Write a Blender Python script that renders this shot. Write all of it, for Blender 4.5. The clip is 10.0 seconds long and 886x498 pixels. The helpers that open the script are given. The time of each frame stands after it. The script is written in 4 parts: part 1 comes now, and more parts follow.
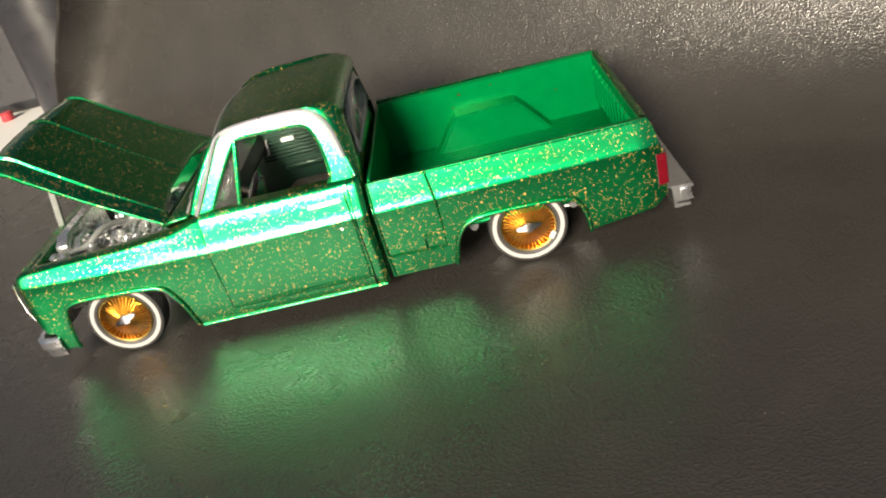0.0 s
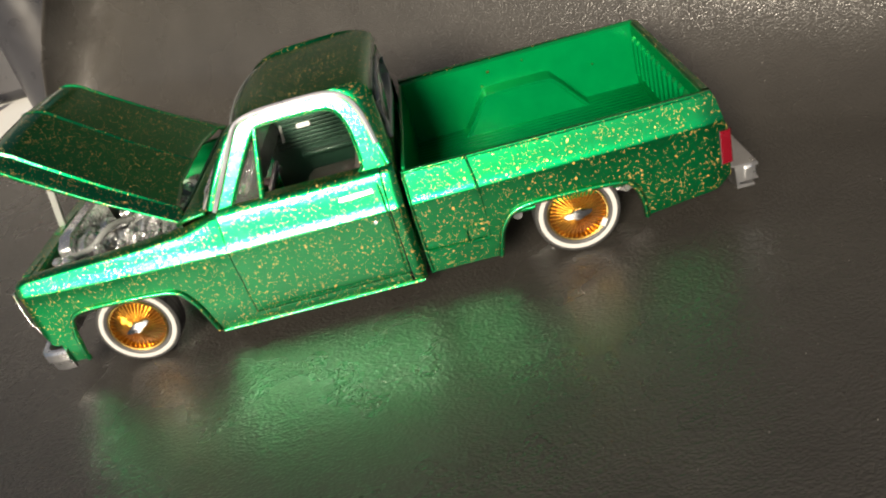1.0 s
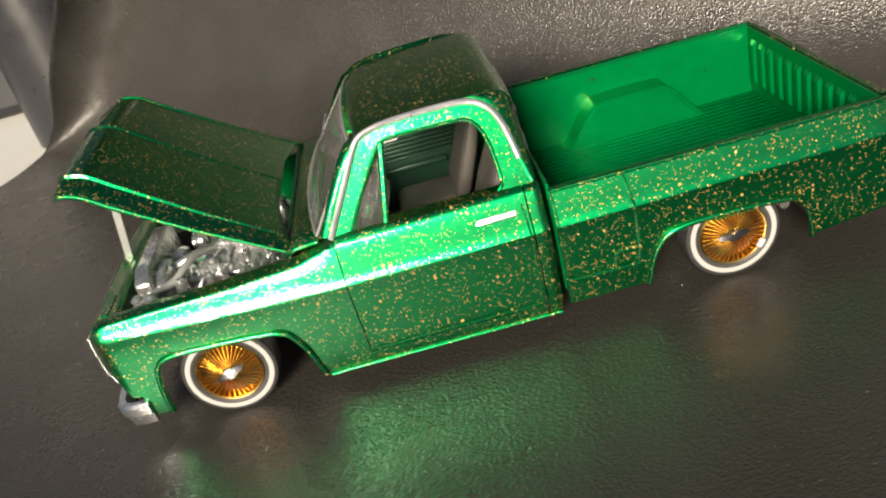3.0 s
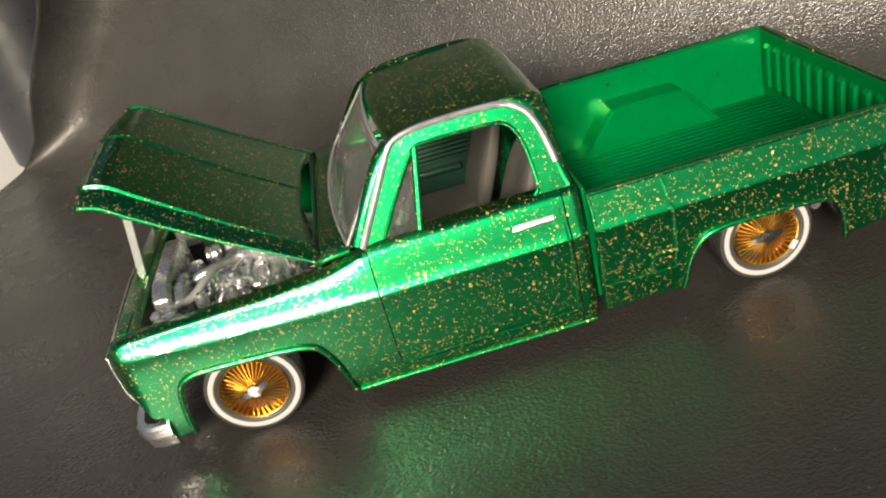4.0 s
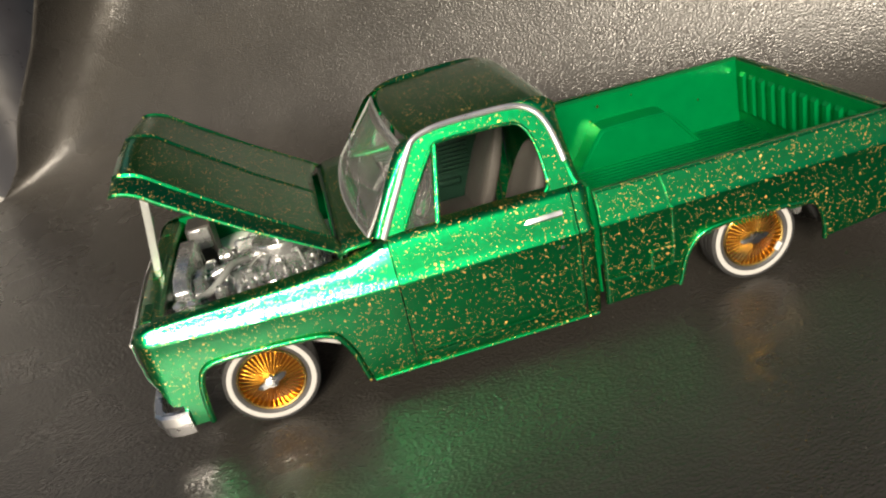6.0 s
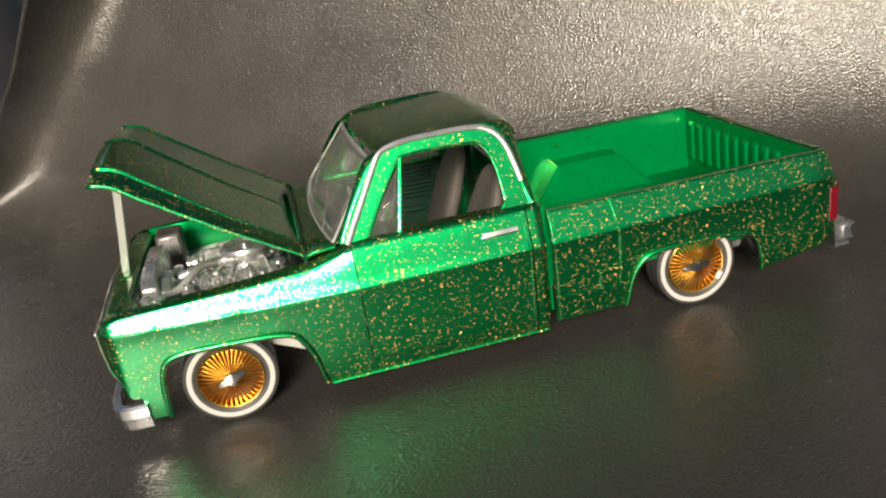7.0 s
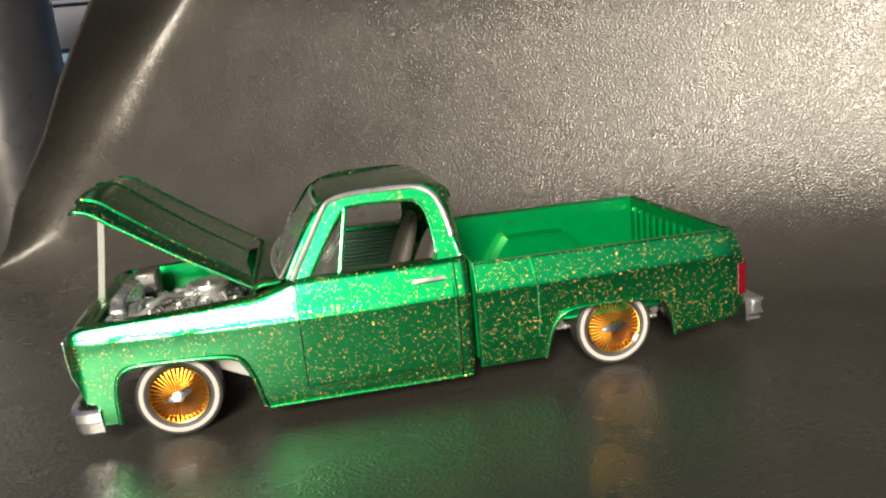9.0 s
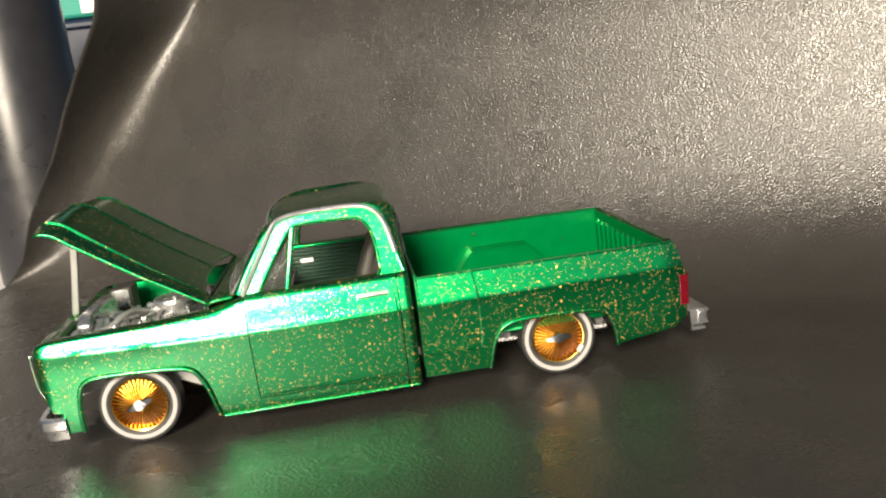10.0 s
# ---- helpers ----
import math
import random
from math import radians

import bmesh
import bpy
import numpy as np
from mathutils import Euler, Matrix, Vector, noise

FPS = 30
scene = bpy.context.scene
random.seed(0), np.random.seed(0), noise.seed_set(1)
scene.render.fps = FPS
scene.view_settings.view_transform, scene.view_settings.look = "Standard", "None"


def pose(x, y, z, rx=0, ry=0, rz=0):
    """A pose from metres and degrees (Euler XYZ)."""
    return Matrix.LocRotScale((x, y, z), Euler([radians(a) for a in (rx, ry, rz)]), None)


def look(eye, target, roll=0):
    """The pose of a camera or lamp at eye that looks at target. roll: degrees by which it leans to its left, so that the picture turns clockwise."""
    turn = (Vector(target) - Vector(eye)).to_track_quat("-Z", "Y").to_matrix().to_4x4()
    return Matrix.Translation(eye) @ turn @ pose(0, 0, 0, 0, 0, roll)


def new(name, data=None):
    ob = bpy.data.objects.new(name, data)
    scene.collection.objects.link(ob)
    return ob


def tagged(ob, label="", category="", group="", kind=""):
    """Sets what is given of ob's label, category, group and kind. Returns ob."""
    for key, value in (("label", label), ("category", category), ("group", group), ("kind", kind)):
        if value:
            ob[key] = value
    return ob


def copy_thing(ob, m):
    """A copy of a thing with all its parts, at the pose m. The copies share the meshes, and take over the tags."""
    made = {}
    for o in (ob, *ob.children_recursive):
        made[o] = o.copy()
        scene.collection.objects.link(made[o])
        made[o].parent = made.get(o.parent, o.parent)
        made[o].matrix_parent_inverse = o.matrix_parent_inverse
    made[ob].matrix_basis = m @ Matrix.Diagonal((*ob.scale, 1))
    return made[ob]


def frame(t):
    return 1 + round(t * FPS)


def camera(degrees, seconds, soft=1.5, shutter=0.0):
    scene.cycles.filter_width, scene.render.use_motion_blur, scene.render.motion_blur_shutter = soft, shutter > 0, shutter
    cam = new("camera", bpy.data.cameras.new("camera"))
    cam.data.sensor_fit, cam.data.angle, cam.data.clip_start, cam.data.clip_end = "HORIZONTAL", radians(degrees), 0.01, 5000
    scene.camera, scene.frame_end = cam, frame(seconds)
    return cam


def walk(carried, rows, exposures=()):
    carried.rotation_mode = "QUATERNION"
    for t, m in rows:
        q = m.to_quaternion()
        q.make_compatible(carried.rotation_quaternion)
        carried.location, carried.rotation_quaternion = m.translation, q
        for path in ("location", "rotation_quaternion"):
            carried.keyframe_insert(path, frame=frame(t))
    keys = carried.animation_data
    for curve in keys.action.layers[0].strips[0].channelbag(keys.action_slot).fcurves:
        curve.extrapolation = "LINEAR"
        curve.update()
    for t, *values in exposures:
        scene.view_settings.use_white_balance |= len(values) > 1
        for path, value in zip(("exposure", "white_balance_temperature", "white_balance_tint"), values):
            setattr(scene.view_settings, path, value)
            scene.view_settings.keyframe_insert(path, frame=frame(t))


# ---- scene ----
cam = camera(57.0, 10.0, soft=2.2)
# seconds, eye in metres, yaw, pitch and roll in degrees
PATH = [
    (0, 0.11427, -0.23550, 0.11719, 5.547, -27.821, -15.517),
    (0.5, 0.10794, -0.22684, 0.11507, 5.242, -28.482, -16.383),
    (1, 0.09981, -0.21656, 0.11359, 5.013, -29.229, -16.863),
    (1.5, 0.08927, -0.21006, 0.11327, 4.737, -29.404, -16.999),
    (2, 0.07956, -0.20394, 0.11434, 4.049, -29.400, -16.824),
    (2.5, 0.06964, -0.19693, 0.11396, 2.787, -29.198, -16.444),
    (3, 0.05842, -0.19017, 0.11406, 1.266, -28.957, -16.076),
    (4.5, 0.03967, -0.18428, 0.11226, -3.130, -28.235, -15.539),
    (5, 0.03694, -0.18667, 0.11041, -3.971, -27.767, -15.285),
    (6.5, 0.02208, -0.20374, 0.10486, -8.749, -23.079, -11.301),
    (7, 0.02176, -0.21077, 0.09931, -10.448, -20.781, -9.054),
    (7.5, 0.02211, -0.21613, 0.09381, -11.413, -18.504, -7.190),
    (8, 0.02335, -0.22596, 0.09022, -11.666, -15.733, -5.753),
    (8.5, 0.02889, -0.23365, 0.08771, -10.921, -13.810, -5.307),
    (9, 0.03824, -0.24275, 0.08724, -9.402, -12.531, -5.774),
    (9.5, 0.05100, -0.24983, 0.08725, -7.635, -12.063, -6.533),
    (10, 0.06531, -0.25592, 0.08947, -6.082, -11.938, -7.102),
]
walk(cam, [(t, pose(x, y, z, 0, 0, yaw) @ pose(0, 0, 0, 90 + pitch) @ pose(0, 0, 0, 0, 0, roll)) for t, x, y, z, yaw, pitch, roll in PATH],
     exposures=[(0, 0.80, 6500, 10), (2, 0.68, 6500, 10), (4.5, 0.54, 6500, 10), (7, 0.54, 6500, 10), (10, 0.56, 6500, 10)])

# ---- light ----
SUN_DIR = Vector((-0.275, -0.87, 0.41)).normalized()
world = bpy.data.worlds.new("world")
scene.world = world
world.use_nodes = True
wn = world.node_tree.nodes
sky = wn.new("ShaderNodeTexSky")
sky.sky_type, sky.sun_disc = "NISHITA", False
sky.sun_elevation = math.asin(SUN_DIR.z)
sky.sun_rotation = math.atan2(SUN_DIR.x, SUN_DIR.y)
wn["Background"].inputs["Strength"].default_value = 0.03
world.node_tree.links.new(sky.outputs[0], wn["Background"].inputs["Color"])
sun = new("sun", bpy.data.lights.new("sun", "SUN"))
sun.data.energy, sun.data.angle, sun.data.color = 5.0, radians(18), (1.0, 0.875, 0.69)
sun.matrix_world = look((0, 0, 0), -SUN_DIR)
sun.location = SUN_DIR * 2

# ---- materials ----
MATS = {}


def material(name, color, rough=0.5, metal=0.0, **more):
    """A principled material; returns it with its nodes and links."""
    m = bpy.data.materials.new(name)
    m.use_nodes = True
    b = m.node_tree.nodes["Principled BSDF"]
    b.inputs["Base Color"].default_value = (*color, 1)
    b.inputs["Roughness"].default_value = rough
    b.inputs["Metallic"].default_value = metal
    for k, v in more.items():
        b.inputs[k.replace("_", " ")].default_value = v
    MATS[name] = m
    return m


def node(m, kind, **sets):
    n = m.node_tree.nodes.new(kind)
    for k, v in sets.items():
        if k.startswith("in_"):
            n.inputs[k[3:].replace("_", " ")].default_value = v
        elif k == "op":
            n.operation = v
        elif k == "feature":
            n.feature = v
        elif k == "blend":
            n.data_type = "RGBA"
            n.blend_type = v
    return n


def link(m, a, b):
    m.node_tree.links.new(a, b)


def ramp(m, src, lo, hi, a=0.0, b=1.0):
    n = node(m, "ShaderNodeMapRange")
    n.interpolation_type = "SMOOTHSTEP"
    for k, v in (("From Min", lo), ("From Max", hi), ("To Min", a), ("To Max", b)):
        n.inputs[k].default_value = v
    link(m, src, n.inputs["Value"])
    return n.outputs["Result"]


def calc(m, op, a, b):
    n = node(m, "ShaderNodeMath", op=op)
    for i, v in enumerate((a, b)):
        if isinstance(v, (int, float)):
            n.inputs[i].default_value = v
        else:
            link(m, v, n.inputs[i])
    return n.outputs[0]


def mix(m, fac, a, b):
    n = node(m, "ShaderNodeMix", blend="MIX")
    for s, v in ((n.inputs[0], fac), (n.inputs[6], a), (n.inputs[7], b)):
        if isinstance(v, tuple):
            s.default_value = (*v, 1) if len(v) == 3 else v
        elif isinstance(v, (int, float)):
            s.default_value = v
        else:
            link(m, v, s)
    return n.outputs[2]


def coords(m):
    return node(m, "ShaderNodeTexCoord").outputs["Object"]


def bump(m, height, strength, dist):
    n = node(m, "ShaderNodeBump")
    n.inputs["Strength"].default_value, n.inputs["Distance"].default_value = strength, dist
    link(m, height, n.inputs["Height"])
    link(m, n.outputs[0], m.node_tree.nodes["Principled BSDF"].inputs["Normal"])
    return n


def noise_tex(m, vec, scale, detail=3.0, rough=0.55):
    n = node(m, "ShaderNodeTexNoise", in_Scale=scale, in_Detail=detail, in_Roughness=rough)
    link(m, vec, n.inputs["Vector"])
    return n.outputs["Fac"]


def flake_paint(name, green, metal, rough, density, coat=1.0, tilt=0.22):
    """Candy green lacquer with gold metal flake under a clear coat."""
    m = material(name, green, rough, metal, Coat_Weight=coat, Coat_Roughness=0.05)
    b = m.node_tree.nodes["Principled BSDF"]
    b.inputs["Specular Tint"].default_value = (0.03, 0.22, 0.09, 1)
    vec = coords(m)
    warp = node(m, "ShaderNodeTexNoise", in_Scale=1700.0, in_Detail=1.0)
    link(m, vec, warp.inputs["Vector"])
    add = node(m, "ShaderNodeVectorMath", op="MULTIPLY_ADD")
    link(m, warp.outputs["Color"], add.inputs[0])
    add.inputs[1].default_value = (0.0004, 0.0004, 0.0004)
    link(m, vec, add.inputs[2])
    big = ramp(m, noise_tex(m, vec, 85.0, 2.0), 0.3, 0.7)
    masks, shades, cells = [], [], []
    for scale, hi, rare in ((690.0, 0.26, density[0]), (1500.0, 0.30, density[1]), (2300.0, 0.30, density[2])):
        v = node(m, "ShaderNodeTexVoronoi", in_Scale=scale)
        link(m, add.outputs[0], v.inputs["Vector"])
        sep = node(m, "ShaderNodeSeparateColor")
        link(m, v.outputs["Color"], sep.inputs[0])
        keep = calc(m, "ADD", sep.outputs[0], calc(m, "MULTIPLY", big, 0.14))
        size = ramp(m, keep, 1.07 - rare, max(1.10, 1.2 - rare), -0.06, hi)
        masks.append(ramp(m, calc(m, "SUBTRACT", size, v.outputs["Distance"]), 0.0, 0.07))
        shades.append(sep.outputs[1])
        cells.append(v.outputs["Color"])
    mask = calc(m, "MAXIMUM", calc(m, "MAXIMUM", masks[0], masks[1]), masks[2])
    gold = mix(m, shades[1], (1.0, 0.82, 0.28), (0.80, 0.62, 0.13))
    tone = mix(m, noise_tex(m, vec, 240.0), tuple(c * 0.85 for c in green), tuple(min(1, c * 1.15) for c in green))
    link(m, mix(m, mask, tone, gold), b.inputs["Base Color"])
    link(m, ramp(m, mask, 0, 1, metal, 0.5), b.inputs["Metallic"])
    if tilt:
        # each tiny flake tilts a little
        fine = node(m, "ShaderNodeTexVoronoi", in_Scale=4200.0)
        link(m, vec, fine.inputs["Vector"])
        sub = node(m, "ShaderNodeVectorMath", op="SUBTRACT")
        link(m, mix(m, mask, fine.outputs["Color"], cells[1]), sub.inputs[0])
        sub.inputs[1].default_value = (0.5, 0.5, 0.5)
        amount = node(m, "ShaderNodeVectorMath", op="SCALE")
        link(m, sub.outputs[0], amount.inputs[0])
        link(m, ramp(m, mask, 0, 1, tilt, 0.6), amount.inputs["Scale"])
        geo = node(m, "ShaderNodeNewGeometry")
        mad = node(m, "ShaderNodeVectorMath", op="MULTIPLY_ADD")
        link(m, amount.outputs[0], mad.inputs[0])
        mad.inputs[1].default_value = (1, 1, 1)
        link(m, geo.outputs["Normal"], mad.inputs[2])
        nrm = node(m, "ShaderNodeVectorMath", op="NORMALIZE")
        link(m, mad.outputs[0], nrm.inputs[0])
        link(m, nrm.outputs[0], b.inputs["Normal"])
    # slight orange peel in the clear coat
    peel = node(m, "ShaderNodeBump")
    peel.inputs["Strength"].default_value, peel.inputs["Distance"].default_value = 0.9, 0.0001
    link(m, noise_tex(m, vec, 1300.0, 2.0), peel.inputs["Height"])
    link(m, peel.outputs[0], b.inputs["Coat Normal"])
    return m


def plain(name, color, rough, metal=0.0, scale=600.0, vary=0.25, relief=0.1, depth=0.0001, **more):
    """A material with tone and gloss that vary at two scales and a fine relief."""
    m = material(name, color, rough, metal, **more)
    b = m.node_tree.nodes["Principled BSDF"]
    vec = coords(m)
    f = calc(m, "ADD", calc(m, "MULTIPLY", noise_tex(m, vec, scale), 0.6), calc(m, "MULTIPLY", noise_tex(m, vec, scale * 0.14, 2.0), 0.4))
    link(m, mix(m, f, tuple(c * (1 - vary) for c in color), tuple(min(1, c * (1 + vary)) for c in color)), b.inputs["Base Color"])
    link(m, ramp(m, f, 0.2, 0.8, max(0, rough - 0.08), min(1, rough + 0.08)), b.inputs["Roughness"])
    if relief:
        bump(m, noise_tex(m, vec, scale * 2.5), relief, depth)
    return m


GREEN = flake_paint("green_flake_paint", (0.0, 0.285, 0.078), 1.0, 0.38, (0.50, 0.80, 0.78), 1.0, 0.1)
BEDGREEN = flake_paint("green_bed_paint", (0.0, 0.26, 0.064), 0.5, 0.3, (-0.3, -0.3, -0.3), 0.4, 0.0)
plain("chrome", (0.75, 0.75, 0.77), 0.14, 1.0, 300, 0.08, 0.05)
plain("silver_plastic", (0.74, 0.74, 0.75), 0.27, 0.9, 500, 0.3, 0.3, 0.0002)
plain("pale_plastic", (0.72, 0.72, 0.71), 0.4, 0.2, 300, 0.08, 0.1)
plain("dark_plastic", (0.03, 0.03, 0.032), 0.45, 0.0, 700, 0.3, 0.2)
plain("grey_seat", (0.072, 0.066, 0.06), 0.55, 0.0, 900, 0.3, 0.3)
plain("tyre_rubber", (0.032, 0.032, 0.033), 0.55, 0.0, 900, 0.3, 0.2)
plain("bumper_chrome", (0.84, 0.84, 0.86), 0.3, 1.0, 300, 0.1, 0.08)
plain("satin_metal", (0.80, 0.80, 0.84), 0.34, 0.9, 300, 0.06, 0.05)
plain("whitewall", (0.46, 0.45, 0.44), 0.5, 0.0, 500, 0.05, 0.05)
plain("grey_sidewall", (0.05, 0.05, 0.052), 0.5, 0.0, 500, 0.2, 0.1)
# bronze tone with the shade between the spokes put into its colour
plain("rim_gap_shade", (0.17, 0.06, 0.008), 0.5, 0.5, 400, 0.2, 0.1)
plain("gold_plate", (1.0, 0.63, 0.2), 0.2, 1.0, 400, 0.12, 0.05)
plain("red_lens", (0.13, 0.002, 0.008), 0.25, 0.0, 400, 0.15, 0.05, Coat_Weight=1.0)
plain("interior_green", (0.013, 0.046, 0.028), 0.35, 0.2, 500, 0.2, 0.1)
plain("black_gap", (0.012, 0.012, 0.012), 0.6, 0.0, 500, 0.2, 0.0)
glass = material("clear_plastic", (0.86, 0.87, 0.86), 0.03, 0.0, Transmission_Weight=0.97, IOR=1.4, Specular_IOR_Level=0.7)


def vinyl(name, tone, rough):
    """Black embossed leatherette with a fine woven grain and dust."""
    m = material(name, tone, rough, 0.0, Specular_IOR_Level=0.62, Coat_Weight=0.05, Coat_Roughness=0.3)
    b = m.node_tree.nodes["Principled BSDF"]
    vec = coords(m)
    grain = noise_tex(m, vec, 2600.0, 3.0)
    stretch = node(m, "ShaderNodeMapping")
    stretch.inputs["Rotation"].default_value = (0, 0, radians(-20))
    stretch.inputs["Scale"].default_value = (0.6, 1.0, 0.9)
    link(m, vec, stretch.inputs["Vector"])
    cells = node(m, "ShaderNodeTexVoronoi", in_Scale=2100.0, feature="SMOOTH_F1")
    link(m, stretch.outputs[0], cells.inputs["Vector"])
    soft = noise_tex(m, vec, 210.0, 2.0)
    h = calc(m, "ADD", calc(m, "MULTIPLY", cells.outputs["Distance"], 1.9), calc(m, "MULTIPLY", grain, 0.3))
    h = calc(m, "ADD", h, calc(m, "MULTIPLY", soft, 0.8))
    bump(m, h, 0.5, 0.0002)
    dust = node(m, "ShaderNodeTexVoronoi", in_Scale=620.0)
    link(m, vec, dust.inputs["Vector"])
    sep = node(m, "ShaderNodeSeparateColor")
    link(m, dust.outputs["Color"], sep.inputs[0])
    size = ramp(m, sep.outputs[0], 0.5, 1.0, -0.03, 0.085)
    spot = ramp(m, calc(m, "SUBTRACT", size, dust.outputs["Distance"]), 0.0, 0.02)
    tonev = mix(m, noise_tex(m, vec, 45.0), tuple(c * 0.8 for c in tone), tuple(c * 1.25 for c in tone))
    link(m, mix(m, spot, tonev, (0.35, 0.33, 0.30)), b.inputs["Base Color"])
    link(m, ramp(m, noise_tex(m, vec, 30.0), 0.25, 0.75, rough - 0.05, rough + 0.05), b.inputs["Roughness"])
    return m


VINYL = vinyl("black_vinyl", (0.037, 0.034, 0.0305), 0.28)
plain("white_table", (0.74, 0.73, 0.70), 0.5, 0.0, 40.0, 0.08, 0.1, 0.0005)
plain("can_black", (0.025, 0.025, 0.03), 0.32, 0.0, 120.0, 0.3, 0.05)
plain("white_print", (0.8, 0.8, 0.78), 0.4, 0.0, 300.0, 0.05, 0.0)

# ---- building helpers (all lengths in millimetres) ----
MM = 0.001


def part(name, bm, mat, parent=None, label="", flat=False, bevel=0.0, solid=0.0, sharp=40):
    """One mesh object out of bm (millimetres), under parent."""
    bmesh.ops.remove_doubles(bm, verts=bm.verts, dist=0.004)
    bmesh.ops.recalc_face_normals(bm, faces=bm.faces)
    bmesh.ops.scale(bm, vec=(MM, MM, MM), verts=bm.verts)
    me = bpy.data.meshes.new(name)
    for f in bm.faces:
        f.smooth = not flat
    for e in bm.edges:
        if len(e.link_faces) == 2 and e.calc_face_angle(0) > radians(sharp):
            e.smooth = False
    bm.to_mesh(me)
    bm.free()
    me.materials.append(MATS[mat] if isinstance(mat, str) else mat)
    ob = new(name, me)
    if parent is not None:
        ob.parent = parent
    if solid:
        s = ob.modifiers.new("solid", "SOLIDIFY")
        s.thickness, s.offset = solid * MM, -1.0
    if bevel:
        s = ob.modifiers.new("bevel", "BEVEL")
        s.width, s.segments, s.limit_method, s.angle_limit = bevel * MM, 2, "ANGLE", radians(35)
    if label:
        ob["label"] = label
    return ob


def pane(ob):
    """A clear pane that lets daylight in."""
    ob.visible_shadow = False
    return ob


def interp(x, pts):
    """Piecewise linear through (x, y) pairs."""
    if x <= pts[0][0]:
        return pts[0][1]
    for (a, p), (b, q) in zip(pts, pts[1:]):
        if x <= b:
            return p + (q - p) * (x - a) / (b - a) if b > a else q
    return pts[-1][1]


def box(bm, x0, x1, y0, y1, z0, z1):
    v = [bm.verts.new((x, y, z)) for x in (x0, x1) for y in (y0, y1) for z in (z0, z1)]
    for f in ((0, 1, 3, 2), (4, 6, 7, 5), (0, 4, 5, 1), (2, 3, 7, 6), (0, 2, 6, 4), (1, 5, 7, 3)):
        bm.faces.new([v[i] for i in f])
    return v


def loft(bm, rings, closed=True, caps=False):
    """Skin through rings of points of equal number."""
    rows = [[bm.verts.new(p) for p in r] for r in rings]
    n = len(rows[0])
    for a, b in zip(rows, rows[1:]):
        for i in range(n if closed else n - 1):
            j = (i + 1) % n
            try:
                bm.faces.new((a[i], a[j], b[j], b[i]))
            except ValueError:
                pass
    if caps:
        bm.faces.new(rows[0][::-1])
        bm.faces.new(rows[-1])
    return rows


def lathe(bm, profile, centre, axis="y", n=48, closed=False):
    """Turn (radius, offset) pairs about an axis through centre."""
    rings = []
    for k in range(n + 1):
        a = 2 * math.pi * k / n
        c, s = math.cos(a), math.sin(a)
        ring = []
        for r, o in profile:
            p = {"y": (r * c, o, r * s), "z": (r * c, r * s, o), "x": (o, r * c, r * s)}[axis]
            ring.append((centre[0] + p[0], centre[1] + p[1], centre[2] + p[2]))
        rings.append(ring)
    loft(bm, rings, closed=closed)


def tube(bm, pts, r, n=8, squash=1.0):
    """A round bar along pts."""
    pts = [Vector(p) for p in pts]
    rings = []
    for i, p in enumerate(pts):
        d = (pts[min(i + 1, len(pts) - 1)] - pts[max(i - 1, 0)]).normalized()
        u = d.cross(Vector((0.13, 0.29, 0.95))).normalized()
        w = d.cross(u)
        rings.append([p + (u * math.cos(2 * math.pi * k / n) + w * math.sin(2 * math.pi * k / n) * squash) * r for k in range(n)])
    loft(bm, rings, True, True)


def resample(pts, n):
    """n points at even steps along a polyline."""
    pts = [Vector(p) for p in pts]
    at = [0.0]
    for a, b in zip(pts, pts[1:]):
        at.append(at[-1] + (b - a).length)
    out = []
    for k in range(n):
        s = at[-1] * k / (n - 1)
        i = max(j for j in range(len(at) - 1) if at[j] <= s + 1e-9)
        f = (s - at[i]) / max(1e-9, at[i + 1] - at[i])
        out.append(pts[i].lerp(pts[i + 1], f))
    return out


def smooth_line(pts, times=2):
    """Corner cutting."""
    pts = [Vector(p) for p in pts]
    for _ in range(times):
        out = [pts[0]]
        for a, b in zip(pts, pts[1:]):
            out += [a.lerp(b, 0.25), a.lerp(b, 0.75)]
        pts = out + [pts[-1]]
    return pts


def panel(name, xs, zlo, zhi, wide, side, parent, mat=GREEN, levels=None, thick=0.9, label=""):
    """A side panel: at each x it reaches from zlo to zhi, and stands wide(x, z) from the middle."""
    bm = bmesh.new()
    levels = levels or LEVELS
    cols = []
    for x in xs:
        lo, hi = zlo(x), zhi(x)
        zs = [min(max(z, lo), hi) for z in levels]
        zs[0], zs[-1] = lo, hi
        cols.append([(x, side * wide(x, z), z) for z in zs])
    loft(bm, cols, closed=False)
    bmesh.ops.remove_doubles(bm, verts=bm.verts, dist=0.004)
    bmesh.ops.dissolve_degenerate(bm, dist=0.004, edges=bm.edges)
    # inner skin and edges
    ret = bmesh.ops.duplicate(bm, geom=bm.faces[:])
    dup = [v for v in ret["geom"] if isinstance(v, bmesh.types.BMVert)]
    bmesh.ops.translate(bm, verts=dup, vec=(0, -side * thick, 0))
    pairs = ret["edge_map"]
    for e in [e for e in bm.edges if len(e.link_faces) == 1 and e in pairs and not e in ret["geom"]]:
        f = pairs[e]
        a, b = e.verts
        c, d = f.verts
        if (c.co - a.co).length > (d.co - a.co).length:
            c, d = d, c
        try:
            bm.faces.new((a, b, d, c))
        except ValueError:
            pass
    return part(name, bm, mat, parent, label, sharp=38)


